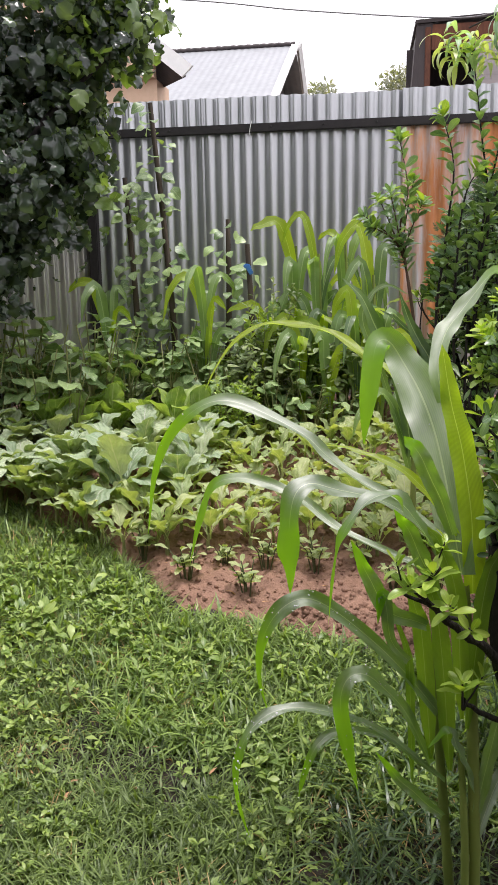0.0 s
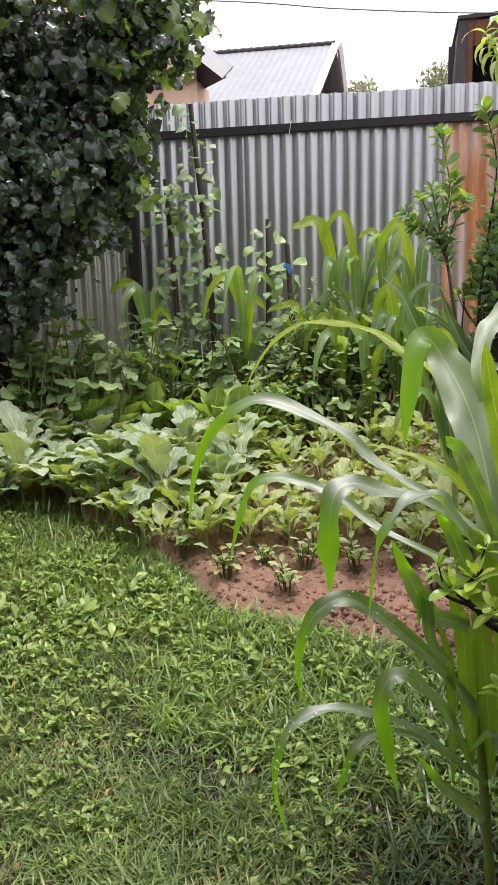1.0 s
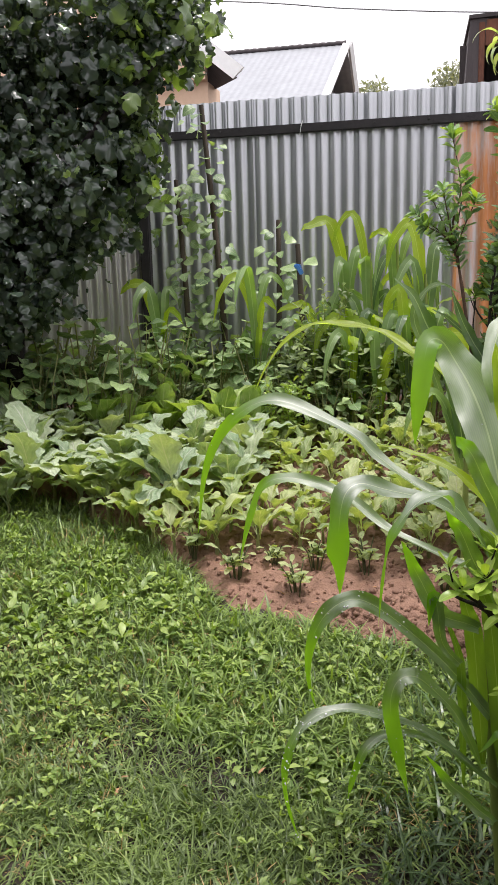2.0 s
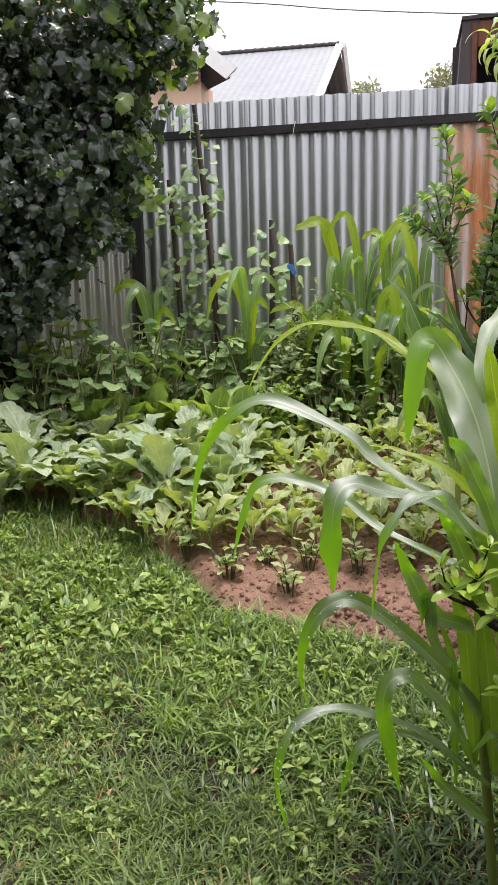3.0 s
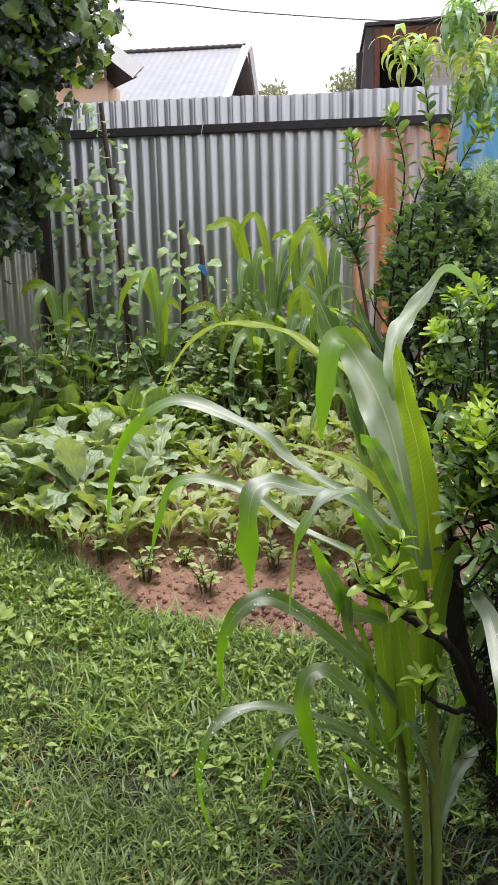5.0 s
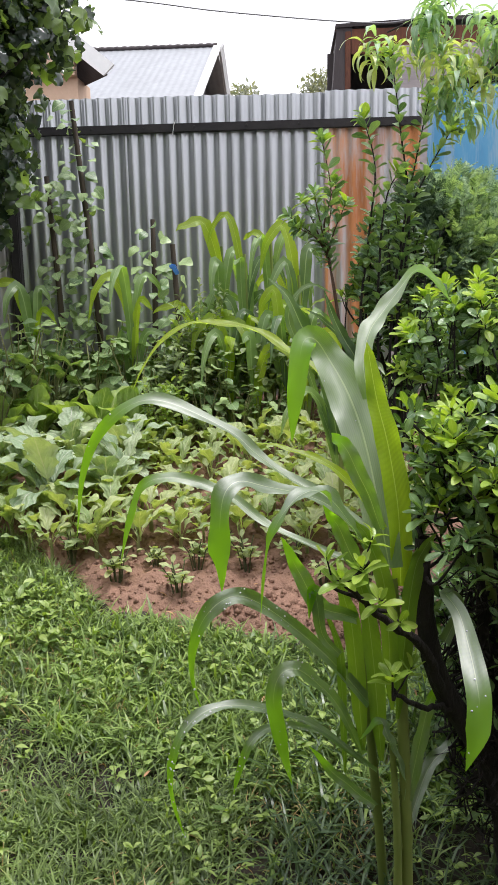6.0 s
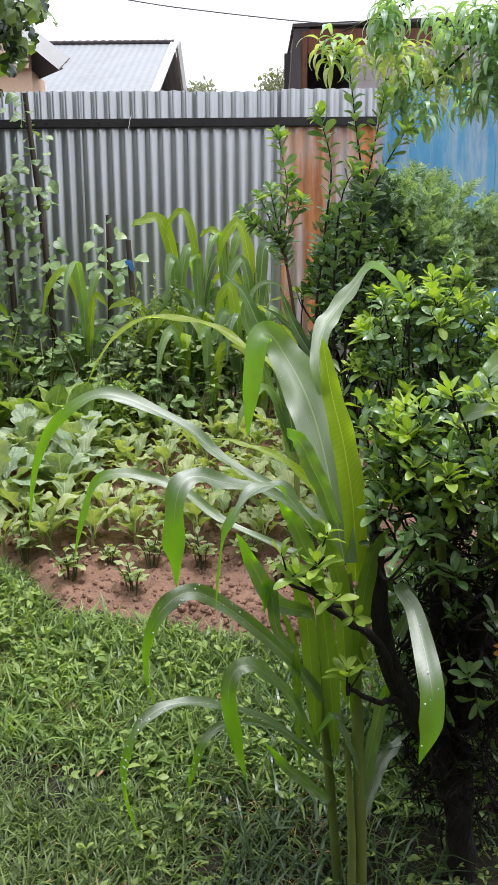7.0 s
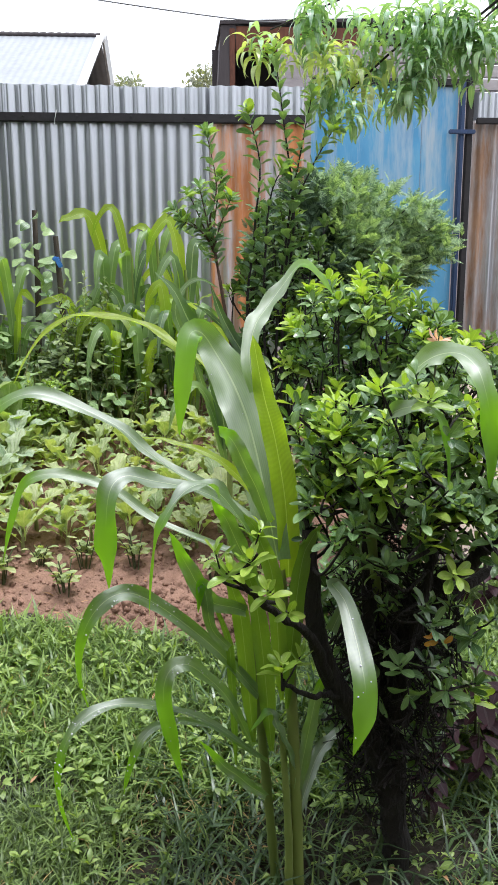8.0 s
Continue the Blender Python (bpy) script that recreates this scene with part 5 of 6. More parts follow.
# bean vines on poles
def pole_vine(p0, p1, seed, count, label):
    g = np.random.default_rng(seed)
    ob = thing("pole_bean", p0, label, "bean", "beans on poles")
    c = spline([p0, (np.array(p0) + p1) / 2 + np.array([0.015, 0, 0]), p1], 12)
    place("pole", Build().add(*tube(c, [0.022, 0.014], 7)).mesh("pole", OLD_WOOD), ob, None, "rough dark wooden pole")
    items = []
    for k in range(count):
        s_ = g.uniform(0.1, 1.0)
        at = np.array([np.interp(s_, np.linspace(0, 1, 12), c[:, d]) for d in range(3)])
        a = g.uniform(0, 6.28)
        d = unit([math.cos(a), math.sin(a) - 0.4, g.uniform(-0.7, 0.2)])
        items.append((int(g.integers(3)), aim(at + d * g.uniform(0.03, 0.12), d, [g.normal() * 0.4, -0.8, 0.8], g.uniform(0.04, 0.09))))
    singles("leaf", HEART, items, BEAN, ob)
    return ob


pole_vine((-1.215, 4.9, 0.5), (-1.335, 4.9, 2.32), 300, 125, "bean vine climbing a dark pole by the fence")
pole_vine((-1.46, 4.9, 0.5), (-1.52, 4.95, 1.92), 301, 110, "bean vine climbing a dark pole by the fence")
pole_vine((-0.93, 4.85, 0.5), (-0.89, 4.87, 1.66), 302, 50, "bean vine climbing a dark pole by the fence")
pole_vine((-0.72, 4.6, 0.5), (-0.74, 4.62, 1.51), 303, 30, "bean vine climbing a dark pole by the fence")

leafy("herb_plant", "feathery yellow-green herb between the vegetables", "herb", (-0.76, 4.2, 0.43), [[(-0.76, 4.2, 0.4), (-0.76 + a_, 4.2 + b_, 0.55), (-0.76 + 2.2 * a_, 4.2 + 2 * b_, 0.66 + c_)] for a_, b_, c_ in ((-0.07, 0, 0.02), (-0.03, -0.05, 0.1), (0.02, -0.04, 0.14), (0.06, 0.0, 0.07), (0.0, 0.04, 0.12), (0.09, -0.03, 0.0))],
      OVAL, 0.03, 0.006, (BUSH_NEW, BUSH_NEW), spread=1.0, droop=0.1, single=60, r0=0.004, wood=STEM)
for x_, y_, h_ in ((-0.62, 4.45, 0.62),):
    z_ = float(rise(x_, y_))
    leafy("herb_plant", "light green bushy herb before the corn", "herb", (x_, y_, z_), [[(x_, y_, z_ - 0.02), (x_ + 0.5 * a_, y_ + b_, z_ + h_ * 0.5), (x_ + a_, y_ + b_, z_ + h_ * c_)] for a_, b_, c_ in ((-0.16, 0, 0.85), (-0.08, -0.06, 1.0), (0.0, -0.05, 1.1), (0.08, 0.0, 1.02), (0.15, -0.04, 0.8), (0.02, 0.05, 0.9))],
          OVAL, 0.045, 0.011, (HERB, WEED), spread=1.0, droop=0.15, single=30, r0=0.004, wood=STEM, tip_len=0.1, group="herbs before the corn")

# loose herbs between the corn and the poles
for (bx, by, bz), wide_, (z0, z1), mat_, text in (((-0.57, 4.46, 0.47), 0.18, (0.9, 1.32), HERB, "loose twiggy herb with small pale green leaves"), ((-0.74, 4.16, 0.42), 0.11, (0.68, 0.9), CHARD, "yellow-green herb with small leaves")):
    g = np.random.default_rng(int(bz * 100))
    leafy("herb_plant", text, "herb", (bx, by, bz), [[(bx, by, bz - 0.02), (bx + 0.4 * dx, by + 0.4 * dy, 0.5 * (bz + zt)), (bx + dx, by + dy, zt)] for dx, dy, zt in zip(g.uniform(-wide_, wide_, 13), g.uniform(-0.1, 0.1, 13), g.uniform(z0, z1, 13))],
          OVAL, 0.042, 0.016, (mat_, mat_), spread=1.2, droop=0.2, single=60, wood=STEM, r0=0.003, bare=0.35)

# tangle of herbs between
herbs = []
for k in range(5200):
    x_, y_ = U(-2.0, 0.6), U(4.3, 5.08)
    hmax = 0.18 + 0.16 * noise.noise(Vector((x_ * 2.2, y_ * 2, 5))) + 0.38 * float(np.clip((x_ + 0.95) / 0.25, 0, 1)) * float(np.clip((0.3 - x_) / 0.3, 0, 1))
    at = np.array([x_, y_, float(rise(x_, y_)) + max(0.05, hmax) * math.sqrt(U(0, 1))])
    herbs.append((int(rng.integers(3)), aim(at, unit([rng.normal(), rng.normal() - 0.3, U(-0.5, 0.5)]), [0, -0.4, 1], U(0.03, 0.075))))
tangle = joined("herb_tangle", OVAL, herbs, HERB, None)
tagged(tangle, "tangled green herbs at the foot of the fence", "herbs", kind="stuff")


# ---- shrubs by the path ----
def bush(name, label, category, base, tips, size, mats, seed, single=300, wood=BARK, fork=0.35, fresh=0.45, side_twigs=3, trunk=0.022, shapes=OVAL, inner=0, arms=(), fine=False):
    """A woody bush: trunk, branches to each tip, whorls of leaves at the tips and on side twigs below them."""
    g = np.random.default_rng(seed)
    ob = thing(name, base, label, category)
    base = np.array(base, float)
    mean = np.mean(tips, axis=0)
    split = base + (mean - base) * fork
    if not arms:
        place("trunk", Build().add(*tube(spline([base - [0, 0, 0.03], (base + split) / 2 + [0.012, 0.01, 0], split], 10), [trunk, trunk * 0.75], 8)).mesh("trunk", wood), ob)
    old, new_, thin = [], [], Build()
    tips = [np.asarray(t_, float) for t_ in tips]
    seeds = [] if arms else [tips[i] for i in g.permutation(len(tips))[:max(2, len(tips) // 6)]]
    groups = [[] for _ in seeds]
    for t_ in () if arms else tips:
        groups[int(np.argmin([np.linalg.norm(t_ - s_) for s_ in seeds]))].append(t_)
    pairs = []
    for group_ in (q_ for q_ in groups if q_):
        start = base + (split - base) * g.uniform(0.6, 1.0)
        end = start + (np.mean(group_, axis=0) - start) * 0.6
        mid = (start + end) / 2 + np.array([(end - start)[0] * 0.12, (end - start)[1] * 0.12, -0.05 * abs((end - start)[2])]) + g.normal(size=3) * 0.015
        arm = spline([start, mid, end], 12)
        place("limb", Build().add(*tube(arm, [trunk * 0.55, trunk * 0.3], 7)).mesh("limb", wood), ob)
        pairs += [(t_, arm[int(g.integers(6, 12))]) for t_ in group_]
    cores = []
    for name_, pts_, r0, r1 in arms:
        c = spline(pts_, 18)
        place(name_, Build().add(*tube(c + g.normal(size=c.shape) * 0.003, [r0, r1], 9)).mesh(name_, wood), ob)
        cores.append(c[5:])
    if arms:
        cores = np.concatenate(cores)
        for t_ in tips:
            away = np.linalg.norm(cores - t_, axis=1) + 0.25 * np.clip(cores[:, 2] - t_[2] + 0.05, 0, 1)
            pairs.append((t_, cores[int(np.argsort(away)[int(g.integers(3))])]))
    for tip, start in pairs:
        knee = start + (tip - start) * 0.5 + np.array([(tip - start)[0] * 0.12, (tip - start)[1] * 0.12, -0.02]) + g.normal(size=3) * 0.035
        c = spline([start, knee, tip], 14)
        branch = place("branch", Build().add(*tube(c, [trunk * 0.2, 0.0032, 0.0018], 6)).mesh("branch", wood), ob)
        d = unit(c[-1] - c[-3] + np.array([0, 0, 0.03]))
        (new_ if g.uniform() < fresh * (1.3 if tip[2] > mean[2] or tip[0] < 0.2 else 0.5) else old).extend(rosette(tip, d, 9, size, shapes, 0.6, g))
        for q in range(1 if tip[0] < 0.2 else side_twigs):
            at = c[int(g.integers(3, 13))]
            e = unit(d + g.normal(size=3) * 0.9)
            end = at + e * g.uniform(0.03, 0.08)
            (new_ if tip[0] < 0.2 else old).extend(rosette(end, e + np.array([0, 0, 0.4]), 6, size * 0.85, shapes, 0.6, g))
            twig_ = tube([at, (at + end) / 2 + [0, 0, -0.004], end], [0.0022, 0.0015], 5)
            if fine:
                place("twig", Build().add(*twig_).mesh("twig", wood), branch)
            else:
                thin.add(*twig_)
    if not fine:
        place("twig_tangle", thin.mesh("twig_tangle", wood), ob, None, "tangle of thin dark twigs", "stuff")
    # Extra dark twigs fill the crown, standing in for the shade inside it.
    if inner:
        mean = np.array([0.4, 1.66, 0.72])
        b_ = Build()
        for k in range(inner):
            at = mean + np.array([0.03, 0.03, -0.25]) + unit(g.normal(size=3)) * np.array([0.15, 0.12, 0.4]) * g.uniform() ** 0.5
            e = unit(g.normal(size=3) + np.array([0, 0, 0.8])) * g.uniform(0.04, 0.1)
            b_.add(*tube([at - e / 2, at + g.normal(size=3) * 0.01, at + e / 2], [g.uniform(0.0015, 0.004), 0.0006], 4))
        place("twig_tangle", b_.mesh("twig_tangle", wood), ob, None, "tangle of dark twigs, added for the shade inside the bush", "stuff")
    for k in range(inner // 5):
        at = mean + np.array([0.02, 0.06, -0.25]) + unit(g.normal(size=3)) * np.array([0.2, 0.12, 0.38]) * g.uniform() ** 0.45
        old.append((int(g.integers(len(shapes))), aim(at, unit(g.normal(size=3) + np.array([0, -0.3, 0])), g.normal(size=3) * 0.5 + np.array([0, -0.3, 1]), size * g.uniform(0.5, 0.85))))
    near, rest = split_items(old, (-0.15, 1, -0.3), single)
    singles("leaf", shapes, near, mats[0], ob)
    if rest:
        joined("foliage", shapes, rest, mats[0], ob, kind="stuff")
    near, rest = split_items(new_, (-0.15, 1, -0.3), 200)
    singles("young_leaf", shapes, near, mats[1], ob)
    if rest:
        joined("young_foliage", shapes, rest, mats[1], ob, kind="stuff")
    return ob


def tips_in(centre, radii, count, seed, low=-0.5, ok=None):
    """Points over a rounded crown, more of them on its skin."""
    g = np.random.default_rng(seed)
    out = []
    while len(out) < count:
        d = g.normal(size=3)
        d /= np.linalg.norm(d)
        if d[2] < low:
            continue
        p_ = np.array(centre) + d * np.array(radii) * g.uniform(0.6, 1.0) ** 0.6
        if ok is None or ok(p_):
            out.append(p_)
    return out


tips = tips_in((0.42, 1.66, 0.9), (0.24, 0.18, 0.21), 50, 1, -0.25) + tips_in((0.58, 1.66, 0.82), (0.12, 0.14, 0.14), 14, 2, -0.4) + tips_in((0.84, 1.86, 0.85), (0.2, 0.2, 0.2), 18, 8, -0.5)
tips += [np.array(p_) for p_ in ((0.06, 1.49, 0.78), (0.1, 1.5, 0.8), (0.13, 1.49, 0.74), (0.16, 1.5, 0.58), (0.26, 1.64, 0.92), (0.28, 1.64, 1.08), (0.2, 1.74, 0.9), (0.22, 1.76, 1.0), (0.24, 1.72, 0.8), (0.21, 1.74, 1.07), (0.23, 1.7, 0.7), (0.35, 1.56, 1.12), (0.44, 1.52, 1.1), (0.28, 1.66, 0.86),
    (0.3, 1.5, 0.86), (0.36, 1.5, 0.78), (0.44, 1.5, 0.84), (0.5, 1.5, 0.76), (0.55, 1.52, 0.86), (0.46, 1.5, 0.66), (0.54, 1.52, 0.62), (0.57, 1.55, 0.5), (0.6, 1.6, 0.44), (0.4, 1.52, 0.56))]
MAIN_ARMS = (
    ("trunk", [(0.445, 1.66, -0.03), (0.44, 1.66, 0.11), (0.37, 1.64, 0.34), (0.26, 1.6, 0.53), (0.23, 1.59, 0.7), (0.22, 1.58, 0.83)], 0.034, 0.015), ("limb", [(0.43, 1.665, 0.15), (0.44, 1.66, 0.39), (0.46, 1.65, 0.63), (0.58, 1.63, 0.74), (0.64, 1.61, 0.82)], 0.03, 0.012))
main_bush = bush("bush", "glossy evergreen bush with yellow-green new shoots", "bush", (0.44, 1.66, 0.0), tips, 0.054, (BUSH, BUSH_NEW), 11, shapes=SLENDER, fresh=0.95, side_twigs=3, trunk=0.024, fine=True, inner=2000, arms=MAIN_ARMS + (
    ("limb", [(0.42, 1.66, 0.22), (0.38, 1.68, 0.5), (0.36, 1.66, 0.75), (0.38, 1.64, 0.95)], 0.024, 0.009), ("limb", [(0.27, 1.59, 0.5), (0.22, 1.55, 0.62), (0.14, 1.51, 0.69), (0.07, 1.5, 0.76)], 0.012, 0.005),
    ("limb", [(0.3, 1.61, 0.45), (0.26, 1.57, 0.475), (0.2, 1.53, 0.5), (0.16, 1.5, 0.55)], 0.008, 0.004), ("limb", [(0.46, 1.65, 0.6), (0.6, 1.7, 0.66), (0.75, 1.8, 0.72), (0.85, 1.86, 0.8)], 0.016, 0.006), ("limb", [(0.45, 1.65, 0.5), (0.47, 1.6, 0.7), (0.5, 1.58, 0.9)], 0.016, 0.006)))
singles("withered_leaf", OVAL, [(k % 3, aim((0.44 + 0.01 * k, 1.5, 0.63 - 0.004 * k), (math.cos(k * 1.3), -0.2, 0.6 * math.sin(k * 2.1)), (0.4, -1, 0.5), 0.017 + 0.002 * k)) for k in range(5)], WITHERED, main_bush)
tips = tips_in((0.5, 2.52, 1.08), (0.28, 0.3, 0.3), 60, 3, -0.5) + tips_in((0.68, 2.5, 1.05), (0.22, 0.22, 0.2), 26, 7, -0.4)
bush("bush", "dense dark green evergreen bush behind the corn", "bush", (0.52, 2.55, 0.15), tips, 0.055, (BUSH, BUSH_NEW), 12, single=200, fork=0.4, fresh=0.5, side_twigs=6)
tips = tips_in((0.86, 2.85, 0.97), (0.27, 0.22, 0.2), 30, 4, -0.6)
bush("bush", "dark green evergreen bush beside the path", "bush", (0.86, 2.9, 0.2), tips, 0.06, (BUSH, BUSH_NEW), 13, single=40, fork=0.7, fresh=0.15, side_twigs=5)

# Added bush: keeps light and the lit ground from showing behind the main bush.
tips = tips_in((0.46, 2.02, 0.42), (0.17, 0.14, 0.36), 38, 31, -0.9)
bush("bush", "low evergreen bush added behind the main bush to block light", "bush", (0.5, 2.05, 0.06), tips, 0.055, (BUSH, BUSH_NEW), 32, single=30, fork=0.5, fresh=0.0, side_twigs=6)

leafy("tall_shrub", "open shrub with leaf clusters on bare stems", "shrub", (0.27, 3.04, 0.2), [
    [(0.27, 3.04, 0.2), (0.13, 3.02, 1.05), (0.08, 3.0, 1.35), *rest_] for rest_ in ([(0.03, 3.0, 1.49), (-0.02, 2.99, 1.6)], [(0.056, 3.0, 1.505), (0.08, 3.0, 1.62), (0.046, 3.0, 1.8)], [(0.08, 3.0, 1.45), (0.13, 2.97, 1.58)],
    [(0.03, 2.98, 1.46), (-0.07, 2.96, 1.54)], [(0.05, 2.97, 1.48), (0.02, 2.93, 1.61)], [(0.07, 3.03, 1.48), (0.1, 3.05, 1.66)], [(0.04, 2.97, 1.45), (-0.04, 2.93, 1.5)])],
    OVAL, 0.052, 0.0115, (SHRUB, BUSH_NEW), spread=1.7, droop=0.0, single=240, r0=0.006, tip_len=0.012, bare=0.84, whorl=12, wood=RED_TWIG)
leafy("tall_shrub", "lanky shrub with upright leafy shoots", "shrub", (0.32, 3.0, 0.22), [
    [(0.32, 3.0, 0.2), *rest_] for rest_ in ([(0.19, 3.0, 1.05), (0.21, 3.0, 1.45), (0.23, 3.0, 1.69), (0.185, 3.0, 1.87)], [(0.31, 3.0, 1.05), (0.35, 3.0, 1.5), (0.313, 3.0, 1.82), (0.277, 3.0, 2.07)],
    [(0.31, 3.0, 1.05), (0.34, 3.0, 1.49), (0.4, 3.0, 1.66), (0.49, 3.0, 1.82)], [(0.29, 3.0, 1.05), (0.33, 3.0, 1.49), (0.367, 3.0, 1.71), (0.41, 3.0, 1.93)], [(0.25, 3.0, 1.05), (0.25, 2.98, 1.43), (0.27, 2.97, 1.6), (0.31, 2.96, 1.68)])],
    OVAL, 0.054, 0.0115, (SHRUB, BUSH_NEW), spread=1.6, droop=0.0, single=300, r0=0.006, tip_len=0.02, bare=0.6, whorl=10)
tips = tips_in((0.34, 3.12, 1.28), (0.2, 0.14, 0.32), 46, 21, -0.8)
bush("bush", "dark leafy undergrowth of the tall shrub", "bush", (0.34, 3.15, 0.22), tips, 0.055, (BUSH, BUSH_NEW), 22, single=60, fork=0.5, fresh=0.12, side_twigs=6, shapes=OVAL)


def feather(seed):
    """A flat conifer spray: a thin axis with paired side shoots, shorter towards the tip."""
    g = np.random.default_rng(seed)
    v, f = [], []
    bars = [((0, 0), (0, 1), 0.02)]
    for k in range(9):
        y_, ln = 0.08 + 0.1 * k, 0.34 * (1 - k / 10) * g.uniform(0.7, 1.15)
        bars += [((0, y_), (s_ * ln, y_ + ln * 0.75), 0.042) for s_ in (-1, 1)]
    for (x0, y0), (x1, y1), w_ in bars:
        nx, ny = unit([y1 - y0, x0 - x1])
        f.append([len(v) + q for q in range(4)])
        for x_, y_, s_ in ((x0, y0, -1), (x0, y0, 1), (x1, y1, 0.35), (x1, y1, -0.35)):
            v.append((x_ + nx * w_ * s_, y_ + ny * w_ * s_, -0.35 * x_ * x_ - 0.25 * y_ * y_))
    return np.array(v), np.array(f), np.full((len(v), 2), 0.2)


SPRAY = [feather(k) for k in range(4)]
conifer = thing("conifer", (0.68, 3.95, 0.45), "feathery light green conifer bush beside the blue gate", "conifer")
place("trunk", Build().add(*tube([(0.68, 3.95, 0.4), (0.67, 3.94, 0.9), (0.68, 3.93, 1.3)], [0.03, 0.015], 8)).mesh("trunk", BARK), conifer)
items = []
for tip in tips_in((0.7, 3.92, 1.42), (0.42, 0.3, 0.36), 130, 5, -0.6) + tips_in((0.46, 3.8, 1.36), (0.24, 0.22, 0.34), 46, 6, -0.6) + tips_in((1.02, 3.86, 1.46), (0.16, 0.12, 0.16), 26, 25, -0.7):
    root = np.array([0.66, 3.94, min(1.3, 0.35 + 0.6 * tip[2])])
    d = unit(tip - root + np.array([0.12, -0.1, 0.12]))
    for q in range(44):
        s_ = 0.3 + 0.75 * U(0, 1) ** 0.7
        at = root + (tip - root) * s_ + rng.normal(size=3) * 0.05 * (1.3 - s_)
        items.append((int(rng.integers(4)), aim(at, unit(d + rng.normal(size=3) * 0.5), rng.normal(size=3) * 0.5 + np.array([0, -0.5, 0.8]), U(0.05, 0.11) * (1.35 - 0.5 * s_))))
    place("branch", Build().add(*tube([root, (root + tip) / 2 + [0, 0, -0.02], tip], [0.006, 0.002], 5)).mesh("branch", BARK), conifer)
# Sprays on the left take the darker copy: their shade is in the colour.
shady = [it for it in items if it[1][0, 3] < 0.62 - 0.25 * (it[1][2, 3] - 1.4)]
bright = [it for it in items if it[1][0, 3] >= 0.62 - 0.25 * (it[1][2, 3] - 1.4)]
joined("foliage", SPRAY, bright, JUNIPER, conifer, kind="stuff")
joined("old_foliage", SPRAY, shady, JUNIPER_SHADED, conifer, "foliage of the shaded left side, coloured darker", "stuff")

# peach: limbs from beyond the path, tufts of drooping leaves
peach = thing("peach_tree", (2.3, 3.3, 0.4), "peach tree with long drooping green leaves over the gate", "tree")
BOUGHS = [[(2.3, 3.3, 0.3), (2.25, 3.28, 1.3), (2.1, 3.22, 2.1), (1.8, 3.15, 2.6)], [(2.1, 3.22, 2.1), (1.5, 3.1, 2.52), (0.9, 3.12, 2.4), (0.28, 3.18, 2.17)],
         [(1.8, 3.15, 2.6), (1.3, 3.1, 2.5), (0.9, 3.14, 2.42), (0.5, 3.16, 2.3)], [(1.5, 3.1, 2.52), (1.1, 3.08, 2.38), (0.78, 3.12, 2.15), (0.56, 3.14, 1.96)],
         [(1.6, 3.1, 2.54), (1.28, 3.08, 2.4), (1.0, 3.1, 2.2), (0.78, 3.12, 2.0)], [(1.8, 3.15, 2.6), (1.4, 3.02, 2.4), (1.1, 3.03, 2.25), (0.98, 3.04, 2.16)]]
for pts in BOUGHS:
    place("limb", Build().add(*tube(spline(pts, 16), [0.035 if pts is BOUGHS[0] else 0.008, 0.003], 7)).mesh("limb", BARK), peach)
old, new_ = [], []
spots = [(0.23, 2.15, 1), (0.32, 2.13, 1), (0.39, 2.19, 1), (0.45, 2.08, 1), (0.41, 2.23, 0), (0.47, 2.17, 1), (0.50, 2.12, 1), (0.53, 2.05, 0), (0.47, 2.01, 0), (0.56, 1.99, 1), (0.55, 1.92, 0), (0.52, 1.96, 0), (0.64, 2.12, 1), (0.55, 2.21, 0), (0.61, 2.20, 0), (0.70, 2.22, 0), (0.76, 2.17, 0), (0.72, 2.12, 0), (0.79, 2.10, 0), (0.75, 1.98, 0), (0.79, 2.02, 0), (0.68, 2.05, 0), (0.45, 2.25, 0), (0.79, 2.22, 0), (0.94, 2.22, 0), (0.96, 2.12, 0), (0.94, 2.07, 0), (0.76, 1.97, 0), (0.82, 2.23, 0), (0.88, 2.14, 0), (0.84, 2.08, 0), (0.97, 2.13, 0), (0.92, 2.17, 0), (1.03, 2.20, 0), (0.79, 1.99, 0), (0.88, 2.19, 0), (1.04, 2.1, 0), (1.20, 2.20, 0), (1.27, 2.28, 0), (1.32, 2.15, 0), (1.15, 2.36, 0), (1.32, 2.38, 0), (1.20, 2.05, 0), (1.06, 2.36, 0)]
for x_, z_, fresh in spots:
    for rep in range(1 if U(0, 1) < 0.5 else 2):
        at = np.array([x_ + U(-0.03, 0.03), 3.12 + U(-0.14, 0.14), z_ + U(-0.03, 0.03)])
        axis = unit([U(-0.5, 0.2), U(-0.4, 0.2), 0.5])
        a_ = U(0, 6)
        for k in range(17):
            a_ += 2.4
            o = np.array([math.cos(a_), math.sin(a_), 0.0])
            along = unit(o * 0.75 + np.array([0, 0, 0.9 - 0.75 * k / 17]) + rng.normal(size=3) * 0.12)
            item = (int(rng.integers(3)), aim(at - axis * 0.006 * k, along, np.array([0, 0, 1.0]) - o * 0.2, U(0.085, 0.135)))
            (new_ if fresh and rep == 0 else old).append(item)
near, rest = split_items(old, (0, 1, 0), 200)
singles("leaf", LANCE, near, PEACH, peach)
joined("foliage", LANCE, rest, PEACH, peach, kind="stuff")
singles("young_leaf", LANCE, new_, PEACH_NEW, peach)


